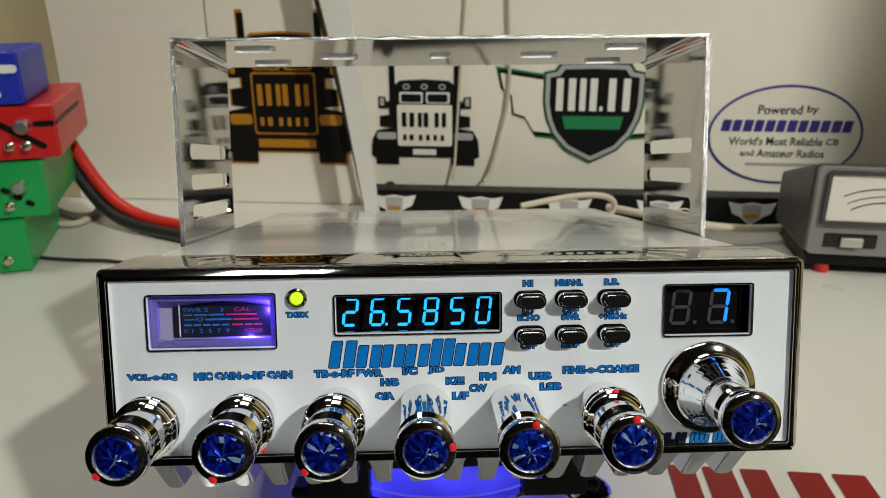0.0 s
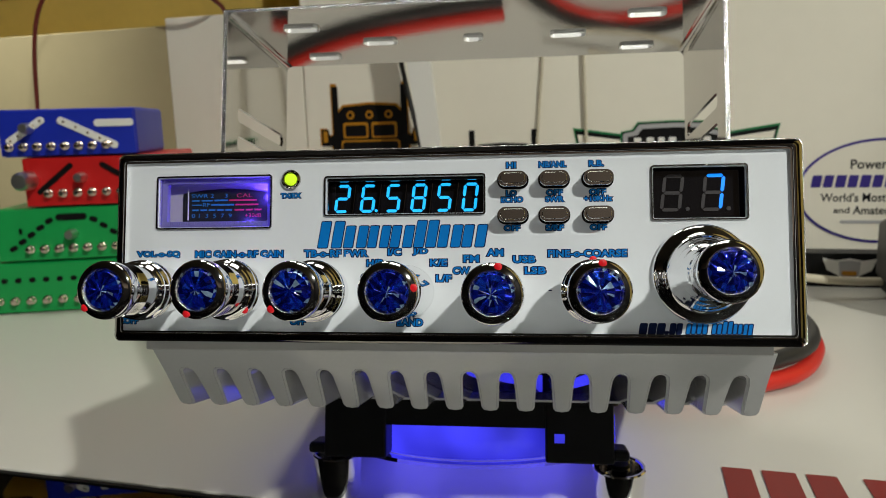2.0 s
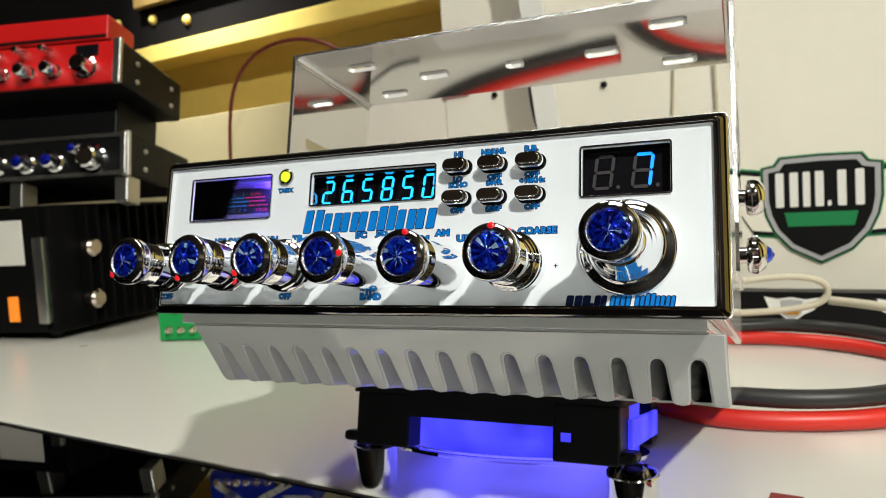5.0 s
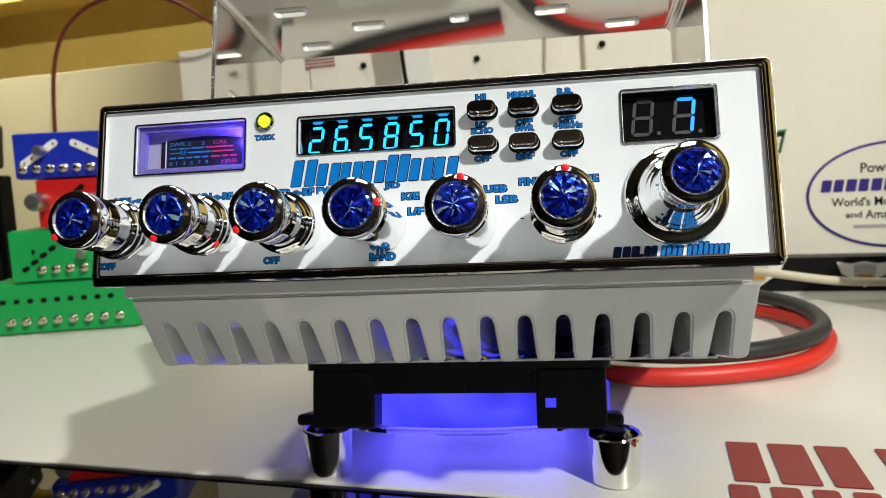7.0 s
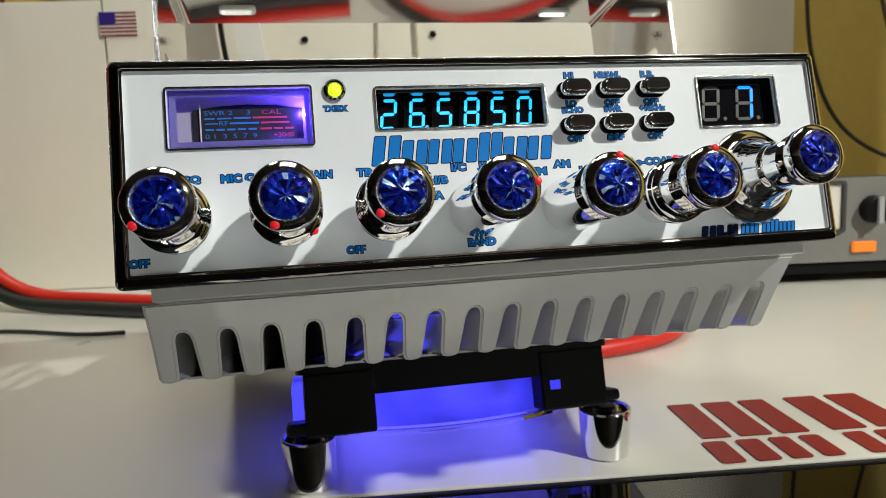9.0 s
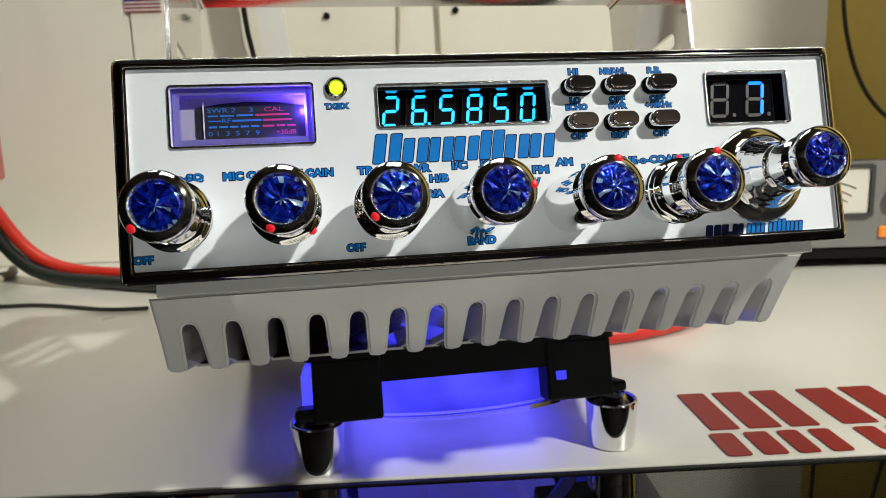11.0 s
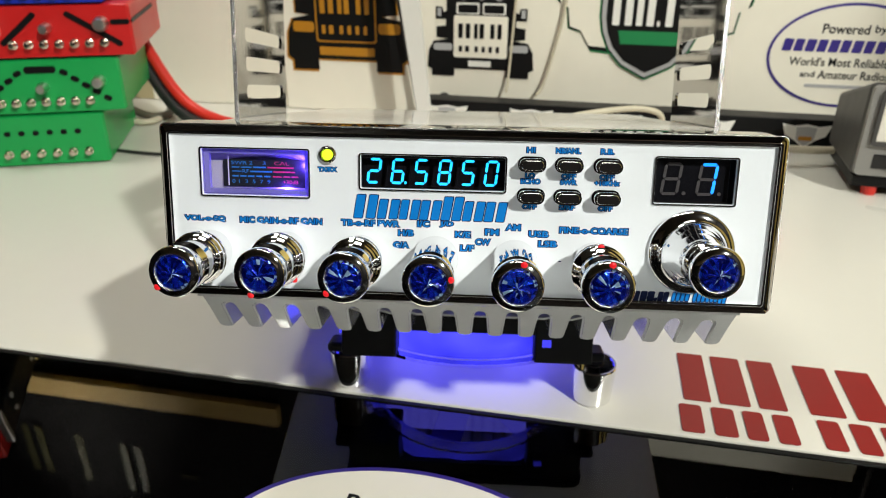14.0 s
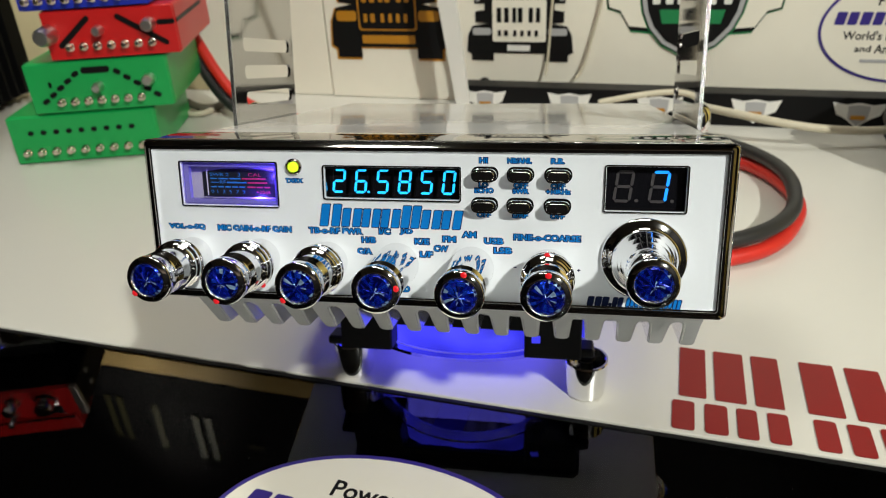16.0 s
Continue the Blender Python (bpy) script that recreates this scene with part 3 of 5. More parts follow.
bars("tuning_mark", [(52.2, 53.4, 14.85, 15.15), (52.65, 52.95, 14.4, 15.6)], -0.05, PRINT_DARK, face)
bars("tuning_mark", [(31.1, 32.1, 15.1, 15.45)], -0.05, PRINT_DARK, face)


def slanted(x0, x1, z0, z1, shear=0.17, r=0.5):
    return [(x + shear * (z - z0), z) for x, z in rounded(x0, x1, z0, z1, r, 3)]


def split(cell):
    """A wide block as two bars side by side."""
    x0, x1, z0, z1 = cell
    if x1 - x0 < 1.9 or (x1 - x0) < 0.45 * (z1 - z0):
        return [cell]
    mid, gap = (x0 + x1) / 2, (x1 - x0) * 0.09
    return [(x0, mid - gap, z0, z1), (mid + gap, x1, z0, z1)]


def badge(blocks, mats, y=-0.05):
    for (x0, x1, z0, z1), mat in ((half, mat) for cell, mat in zip(blocks, mats) for half in split(cell)):
        rp("badge_outline", prism(slanted(x0 - 0.25, x1 + 0.25, z0 - 0.25, z1 + 0.25), y - 0.04, y), PRINT_DARK, "", face)
        rp("badge_block", prism(slanted(x0, x1, z0, z1, r=0.35), y - 0.10, y - 0.05), mat, "", face)


badge([(-36.6, -29.6, 27.9, 35.6), (-28.8, -22.2, 27.9, 34.2), (-21.6, -15.5, 27.9, 34.2), (-14.9, -8.5, 27.9, 34.2), (-7.8, -5.0, 27.9, 35.6), (-4.3, -1.5, 27.9, 35.6), (-0.8, 5.7, 27.9, 34.2), (6.3, 12.8, 27.9, 34.2)], [PRINT] * 8)
badge([(56.0, 60.2, 3.3, 6.0), (60.8, 62.6, 3.3, 6.0), (63.0, 63.7, 3.3, 3.9), (64.2, 67.2, 3.3, 6.0)], [PRINT_DARK] * 4)
badge([(68.6, 71.0, 3.3, 6.0), (71.5, 74.0, 3.3, 6.7), (75.4, 77.8, 3.3, 6.0), (78.2, 80.6, 3.3, 6.7), (81.0, 83.2, 3.3, 6.0), (83.6, 85.8, 2.6, 6.0)], [PRINT] * 6)

lamp = rp("indicator_lamp", lathe([(0, 0), (0, 2.9), (0.9, 2.9), (1.4, 2.4), (1.2, 2.0), (0.4, 1.9), (0.4, 0)], 28), DARK_CHROME, "lit yellow-green indicator in a dark chrome ring", at=Vector((-44.9, 0, 48.4)) * MM, smooth=True)
rp("lens", lathe([(0.4, 1.8), (1.1, 1.7), (1.7, 1.2), (1.9, 0)], 20), LED_GREEN, "yellow-green lens", lamp, True)

BUTTON = None
for z in (46.9, 36.7):
    for x in (21.2, 32.9, 45.1):
        well = rp("push_button", prism(rounded(-4.5, 4.5, -2.5, 2.5, 2.3), -0.4, 0.0), GLOSS_BLACK, "chrome oval push button", at=Vector((x, -0.02, z)) * MM)
        if BUTTON is None:
            bm = prism(rounded(-4.1, 4.1, -2.1, 2.1, 2.0, 6), -5.2, -0.5)
            bmesh.ops.bevel(bm, geom=[e for e in bm.edges if all(v.co.y < -5 for v in e.verts)], offset=0.75, segments=5, affect="EDGES")
            bmesh.ops.scale(bm, vec=(MM,) * 3, verts=bm.verts)
            bm.normal_update()
            for f in bm.faces:
                f.smooth = abs(f.normal.y) < 0.97
            BUTTON = bpy.data.meshes.new("button_cap")
            bm.to_mesh(BUTTON)
            bm.free()
        link("button_cap", BUTTON, CHROME, well, "chrome cap")

TIP = [(26.2, 7.0), (26.6, 7.4), (27.4, 7.7), (28.8, 7.8), (29.8, 7.75), (30.15, 7.62), (30.4, 7.35), (30.72, 6.8), (31.0, 6.2), (31.15, 5.85), (31.15, 5.7), (31.0, 5.6), (30.4, 5.6), (30.4, 0)]
DUAL = [(0, 0), (0, 7.1), (7.2, 7.1), (7.8, 7.7), (8.5, 8.35), (9.4, 8.55), (10.0, 8.3), (10.3, 7.9), (10.7, 8.35), (11.5, 8.7), (12.3, 8.65), (12.8, 8.2), (13.2, 7.8), (13.7, 8.3), (14.5, 8.4), (15.2, 7.9), (15.7, 7.2), (16.2, 7.2), (20.6, 7.2), (21.1, 7.45), (21.7, 7.1), (22.3, 7.45), (22.9, 7.1), (23.5, 7.45), (24.1, 7.1), (24.7, 7.45), (25.3, 7.1)] + TIP
SINGLE = [(0, 0), (0, 7.7), (1.0, 7.7), (2.0, 7.5), (21.6, 7.0), (22.2, 7.3), (22.8, 6.9), (23.6, 7.3), (24.2, 6.9), (25.0, 7.3), (25.6, 6.9)] + TIP
DIAL = [(0, 0), (0, 13.8), (0.8, 13.9), (1.5, 13.6), (1.9, 13.0), (2.3, 12.0), (2.7, 11.1), (3.2, 10.5), (4.2, 9.9), (6.2, 9.0), (9.0, 8.1), (12.0, 7.4), (13.4, 7.1), (14.2, 6.6), (15.0, 6.3), (20.4, 6.2), (21.0, 6.8), (21.6, 6.4), (22.3, 6.9), (23.0, 6.4), (23.8, 6.9), (24.4, 6.4)] + [(d - 1.8, r) for d, r in TIP]


def held(profile, near=0.25):
    """Rows close to both ends of each long stretch, so that it shades straight."""
    out = [profile[0]]
    for (d0, r0), (d1, r1) in zip(profile, profile[1:]):
        length = math.hypot(d1 - d0, r1 - r0)
        if length > 1.4 and r0 > 0 and r1 > 0:
            out += [(d0 + (d1 - d0) * f, r0 + (r1 - r0) * f) for f in (near / length, 1 - near / length)]
        out.append((d1, r1))
    return out


def crystal(n=24):
    """A cut stone: facets that run to a point, glints and shade painted in as four tones of blue, none quite true to
    its neighbour.
    """
    bm = bmesh.new()
    def ring(r, y, shift, wob, sway):
        turned = [2 * math.pi * (k + shift + random.uniform(-sway, sway)) / n for k in range(n)]
        return [bm.verts.new((r * (1 + random.uniform(-sway, sway) * 0.3) * math.cos(a), y + random.uniform(-wob, wob), r * math.sin(a))) for a in turned]

    rim, outer, mid, inner = ring(5.5, 0.0, 0, 0.03, 0), ring(4.75, -0.62, 0.5, 0.14, 0.12), ring(3.3, -0.85, 0.5, 0.30, 0.25), ring(1.5, -1.0, 0.5, 0.30, 0.2)
    tip = bm.verts.new((random.uniform(-0.3, 0.3), -1.35, random.uniform(-0.3, 0.3)))
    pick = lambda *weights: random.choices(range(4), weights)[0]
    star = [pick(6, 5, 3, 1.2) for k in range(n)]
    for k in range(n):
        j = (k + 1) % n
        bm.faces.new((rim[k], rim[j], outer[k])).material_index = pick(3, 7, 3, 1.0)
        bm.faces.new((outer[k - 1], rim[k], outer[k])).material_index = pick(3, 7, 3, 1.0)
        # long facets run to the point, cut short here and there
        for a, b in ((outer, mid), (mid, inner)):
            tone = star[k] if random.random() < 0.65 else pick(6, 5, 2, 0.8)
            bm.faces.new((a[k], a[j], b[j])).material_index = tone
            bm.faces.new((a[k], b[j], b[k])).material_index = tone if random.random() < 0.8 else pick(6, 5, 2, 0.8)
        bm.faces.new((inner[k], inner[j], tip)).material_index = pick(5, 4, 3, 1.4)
    bmesh.ops.recalc_face_normals(bm, faces=bm.faces)
    if sum(f.normal.y for f in bm.faces) > 0:
        bmesh.ops.reverse_faces(bm, faces=bm.faces)
    bmesh.ops.scale(bm, vec=(MM,) * 3, verts=bm.verts)
    me = bpy.data.meshes.new("crystal")
    bm.to_mesh(me)
    bm.free()
    for mat in (CRYSTAL, CRYSTAL_SHADE, CRYSTAL_BRIGHT, CRYSTAL_GLINT):
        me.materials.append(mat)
    return me


GEMS = [crystal() for k in range(4)]
KNOBS = {}
for profile in ("DUAL", "SINGLE", "DIAL"):
    bm = lathe(held({"DUAL": DUAL, "SINGLE": SINGLE, "DIAL": DIAL}[profile]), 64)
    bmesh.ops.scale(bm, vec=(MM,) * 3, verts=bm.verts)
    KNOBS[profile] = bpy.data.meshes.new("knob")
    bm.to_mesh(KNOBS[profile])
    bm.free()
RIM = bpy.data.meshes.new("crystal_rim")
bm = lathe([(31.02, 5.72), (30.95, 5.55), (30.55, 5.25), (30.5, 5.0)], 40)
bmesh.ops.scale(bm, vec=(MM,) * 3, verts=bm.verts)
bm.to_mesh(RIM)
bm.free()
DOT = bpy.data.meshes.new("index_dot")
bm = bmesh.new()
bmesh.ops.create_uvsphere(bm, u_segments=12, v_segments=8, radius=1.05 * MM)
bmesh.ops.scale(bm, vec=(1, 0.45, 1), verts=bm.verts)
bm.to_mesh(DOT)
bm.free()
for x, z, kind, dots in ((-85.0, 15.3, "DUAL", [223]), (-59.2, 15.5, "DUAL", [248, 317]), (-34.2, 15.1, "DUAL", [223]), (-9.3, 14.9, "SINGLE", [8]), (16.8, 14.4, "SINGLE", [77]), (42.8, 15.0, "DUAL", [85, 92]), (73.5, 19.8, "DIAL", [])):
    knob = link("knob", KNOBS[kind], CHROME, radio, "large chrome tuning knob with a blue crystal" if kind == "DIAL" else "chrome knob with a blue crystal in its end", Vector((x, -0.1, z)) * MM, True)
    reach = 30.5 if kind != "DIAL" else 28.7
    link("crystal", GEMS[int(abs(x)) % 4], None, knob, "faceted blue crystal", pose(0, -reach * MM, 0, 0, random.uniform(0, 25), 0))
    link("crystal_rim", RIM, EDGE, knob, "bright sparkling rim", Vector((0, 30.5 - reach, 0)) * MM, True)
    for k, angle in enumerate(dots):
        r, y = (6.75, -30.75) if k == 0 else (8.3, -13.9)
        link("index_dot", DOT, RED_DOT, knob, "red index dot", Vector((r * math.cos(radians(angle)), y, r * math.sin(radians(angle)))) * MM)


def heat_sink():
    """Cast fins that run front to back, cut off on a slant in front."""
    n, pitch, half = 17, 12.0, 98.6
    z_root, z_tip = -14.4, -25.5
    pts = [(half, -3.2), (-half, -3.2)]
    for k in range(n):
        x = (k - (n - 1) / 2) * pitch
        left, right = (x - 3.7, x + 3.7)
        if k == 0:
            left = -half
        if k == n - 1:
            right = half
        pts += [(left if k else -half, z_root + 1 if k else -14.0), (x - 2.9, z_tip + 1.5), (x - 2.1, z_tip + 0.3), (x, z_tip), (x + 2.1, z_tip + 0.3), (x + 2.9, z_tip + 1.5), (right if k < n - 1 else half, z_root + 1 if k < n - 1 else -14.0)]
        if k < n - 1:
            nx = x + pitch
            pts += [(x + 4.2, z_root + 2.6), (x + pitch / 2 - 0.8, z_root + 3.4), (x + pitch / 2 + 0.8, z_root + 3.4), (nx - 4.2, z_root + 2.6)]
    bm = prism(pts, 0.0, 1.0)
    for v in bm.verts:
        v.co.y = 17.5 + (-3.2 - v.co.z) * 1.0 if v.co.y < 0.5 else 250.0
    front = [e for e in bm.edges if len(e.link_faces) == 2 and all(v.co.y < 200 for v in e.verts)]
    bmesh.ops.bevel(bm, geom=front, offset=0.8, segments=3, affect="EDGES")
    return bm


for x0, x1, y0, y1 in ((-95, -54, 66, 250), (54, 95, 66, 250), (-54, 54, 66, 84), (-54, 54, 193, 250)):
    rp("under_plate", box(x0, x1, y0, y1, -26.1, -25.3), SINK)
rp("web", box(-95, 95, 246, 249, -25.3, -3.3), SINK, "cross web closing the fins")
rp("heat_sink", heat_sink(), SINK, "white finned heat sink under the case", smooth=True)


def sideways(bm):
    """Lays an outline given in y and z across x."""
    turn(bm, Matrix(((0, 1, 0, 0), (1, 0, 0, 0), (0, 0, 1, 0), (0, 0, 0, 1))))
    bmesh.ops.recalc_face_normals(bm, faces=bm.faces)
    return bm


SLOTS = ((-75, 97.3, 8), (75, 97.3, 8), (-75.5, 136, 8), (76, 138, 8), (-43.7, 118, 8), (0, 118, 4.5), (43, 118, 8))
slots = [rounded(88, 145, z, z + 6.2, 2.8) for z in (64.2, 76.3, 88.7)]
mount = rp("mounting_bracket", prism(rounded(-101.6, 101.6, 131.4, 133.2, 0.6), 76, 150), BRACKET, "polished chrome mounting bracket standing over the case")
mount.data.clear_geometry()
bm = bmesh.new()
top = prism([(x, y) for x, y in rounded(-101.6, 101.6, 76, 150, 1.0)], 132.2, 133.0, holes=[rounded(x - w, x + w, y - 3.0, y + 3.0, 2.2) for x, y, w in SLOTS])
turn(top, Matrix(((1, 0, 0, 0), (0, 0, 1, 0), (0, 1, 0, 0), (0, 0, 0, 1))))
bmesh.ops.recalc_face_normals(top, faces=top.faces)
bmesh.ops.scale(top, vec=(MM,) * 3, verts=top.verts)
top.to_mesh(mount.data)
top.free()
mount.data.materials.clear()
mount.data.materials.append(BRACKET)
for x, y, w in SLOTS:
    rim = prism(rounded(x - w, x + w, y - 3.0, y + 3.0, 2.2), 131.2, 133.1, holes=[rounded(x - w + 0.4, x + w - 0.4, y - 2.6, y + 2.6, 1.9)])
    turn(rim, Matrix(((1, 0, 0, 0), (0, 0, 1, 0), (0, 1, 0, 0), (0, 0, 0, 1))))
    bmesh.ops.recalc_face_normals(rim, faces=rim.faces)
    rp("slot_edge", rim, CUT_EDGE, "sparkling cut edge", mount)
for s in (-1, 1):
    bend = [(s * 97.0 + s * 3.2 * math.sin(a), 129.0 + 3.2 * math.cos(a)) for a in (radians(15 * k) for k in range(7))]
    rp("bend", prism(bend + [(s * 100.4, 132.4)], 76.2, 149.8), BRACKET, "rounded inner bend", mount, True)
    rp("side_arm", sideways(prism(rounded(76, 150, 22, 131.4, 0.8), s * 100.2, s * 101.6, holes=slots)), BRACKET, "slotted chrome arm", mount)
    rp("front_edge", box(s * 100.8 - 0.85, s * 100.8 + 0.85, 75.3, 75.95, 40, 133.0), EDGE, "sparkling cut edge", mount)
    for z in (33, 57):
        at = Matrix.Translation((s * 101.6, 112, z)) @ Matrix.Rotation(radians(90 * s), 4, "Z")
        screw = rp("thumb_screw", turn(lathe([(0, 0), (0, 3.5), (2.0, 3.5), (2.3, 6.3), (2.9, 7.3), (4.2, 7.7), (5.6, 7.7), (7.2, 7.2), (8.6, 5.9), (9.4, 4.4), (9.7, 3.8), (9.8, 0)], 36), at), CHROME, "domed chrome thumb screw", mount, True)
        if z == 33:
            rp("knurl", turn(prism([((7.9 if k % 2 else 7.3) * math.cos(math.pi * k / 36), (7.9 if k % 2 else 7.3) * math.sin(math.pi * k / 36)) for k in range(72)], -6.4, -4.2), at), CHROME, "fine knurled ring", screw)
            rp("crystal", turn(lathe([(9.0, 4.3), (11.2, 2.6), (12.6, 0)], 12), at), CRYSTAL_BRIGHT, "pointed blue crystal", screw)
rp("front_edge", box(-101.4, 101.4, 75.3, 75.95, 132.0, 133.2), EDGE, "sparkling cut edge", mount)

# ---- the fan under the radio ----
fan = thing("cooling_fan", "black square cooling fan with glowing blue plastic under the radio", "cooling fan", RADIO)


def fp(name, bm, mat, label="", parent=None, smooth=False, at=None):
    return part(name, bm, mat, parent or fan, label, at, smooth, MM)


FZ0, FZ1 = -52.0, -26.2
body = prism(rounded(-60.5, 59.5, 78.5, 197.5, 5), FZ1 - 3.0, FZ1, holes=[ellipse(0, 138, 53, 53, 40)])
turn(body, Matrix(((1, 0, 0, 0), (0, 0, 1, 0), (0, 1, 0, 0), (0, 0, 0, 1))))
bmesh.ops.recalc_face_normals(body, faces=body.faces)
frame_part = fp("frame", body, BLACK, "black plastic fan frame")
for x0, x1, y0, y1 in ((-58, -32.5, 81, 104), (31, 57.5, 81, 104), (-58, -32.5, 172, 195), (31, 57.5, 172, 195)):
    fp("corner_post", box(x0, x1, y0, y1, FZ0, FZ1 - 2.8, 1.0), BLACK, "", frame_part)
fp("front_bar", box(-32.5, 31, 81.5, 84, -38.6, FZ1 - 2.8), BLACK, "", frame_part)
fp("lower_rim", turn(prism(ellipse(0, 138, 60.5, 60.5, 64), FZ0 - 2.2, FZ0 - 0.6, holes=[ellipse(0, 138, 55.5, 55.5, 64)]), Matrix(((1, 0, 0, 0), (0, 0, 1, 0), (0, 1, 0, 0), (0, 0, 0, 1)))), CLEAR, "clear lower rim", frame_part)
ring = bmesh.new()
rows = []
for z in (FZ0, FZ0 + 8, FZ1 - 8, FZ1 - 3.6):
    rows.append([ring.verts.new((55 * math.cos(2 * math.pi * k / 64), 139 + 55 * math.sin(2 * math.pi * k / 64), z)) for k in range(64)])
for p, q in zip(rows, rows[1:]):
    for k in range(64):
        ring.faces.new((p[k], p[(k + 1) % 64], q[(k + 1) % 64], q[k]))
ring = fp("light_ring", ring, FAN_GLOW, "translucent plastic ring glowing blue", smooth=True)
solid = ring.modifiers.new("thickness", "SOLIDIFY")
solid.thickness, solid.offset = 0.0015, 0
fp("hub", turn(lathe([(0, 0), (0, 20), (20, 20), (20, 0)], 36), Matrix.Translation((0, 138, FZ0 + 2)) @ Matrix.Rotation(radians(-90), 4, "X")), BLACK, "black hub")
for k in range(7):
    blade = box(19, 52, -8, 8, -0.6, 0.6)
    turn(blade, Matrix.Translation((0, 138, -41)) @ Matrix.Rotation(2 * math.pi * k / 7, 4, "Z") @ Matrix.Rotation(radians(32), 4, "X"))
    fp("blade", blade, FAN_DIM, "glowing blue blade")
for x0, x1 in ((-62.5, -58.2), (57.7, 59.6)):
    fp("side_window", box(x0, x1, 98, 178, FZ0 + 5, FZ1 - 9, 0.5), FAN_GLOW, "glowing blue side plastic")
fp("led", box(34.5, 38.5, 80.6, 81.2, -44.0, -40.6), FAN_GLOW, "small blue diode", frame_part)
for x, y, side in ((-0.0685, 0.0745, -1), (0.0490, 0.0835, 1)):
    inv = RADIO.inverted()
    foot = part("foot", upright([(0, 0), (0.0, 0.0089), (0.0004, 0.0093), (0.0188, 0.0104), (0.0194, 0.0100), (0.0194, 0.0092), (0.0188, 0.0086), (0.0125, 0.0084), (0.0125, 0)], 56), CHROME, fan, "chrome cup foot", inv @ Matrix.Translation((x, y, 0.0002)), True)
    part("screw", upright([(0.0118, 0.0), (0.0118, 0.0030), (0.0180, 0.0030), (0.0195, 0.0044), (0.0203, 0.0036), (0.0203, 0.0)], 20), BLACK, foot, "black screw", smooth=True)
    fp("ear", box(side * 60 - 5, side * 60 + 3.5, 82, 96, FZ0 + 1.0, FZ0 + 5.5, 1.5), BLACK, "", frame_part)

# Light of the fan's blue diodes and of the meter's violet ones.
area("fan_diode_light", RADIO @ Vector((0, 0.138, -0.050)), RADIO @ Vector((0, 0.125, -0.2)), 0.085, 0.043, (0.145, 0.13, 1.0))
glow("meter_diode_light", RADIO @ Vector((-0.0538, 0.0042, 0.0440)), 0.026, (0.15, 0.07, 1.0), 0.0015)
glow("meter_diode_light", RADIO @ Vector((-0.060, 0.0042, 0.0358)), 0.012, (0.16, 0.08, 1.0), 0.0008)

# ---- decals on the sign board and on the counter ----
def layer(name, outline, rank, mat, parent, label="", holes=()):
    """A thin print; higher ranks lie further out from the board."""
    return part(name, prism(outline, -0.0004 * (rank + 1), -0.0004 * rank - 0.0001, holes=holes), mat, parent, label)


def rect(x0, x1, z0, z1, r=0.001):
    return rounded(x0, x1, z0, z1, r, 2)


def mirrored(points):
    return points + [(-x, z) for x, z in reversed(points)]


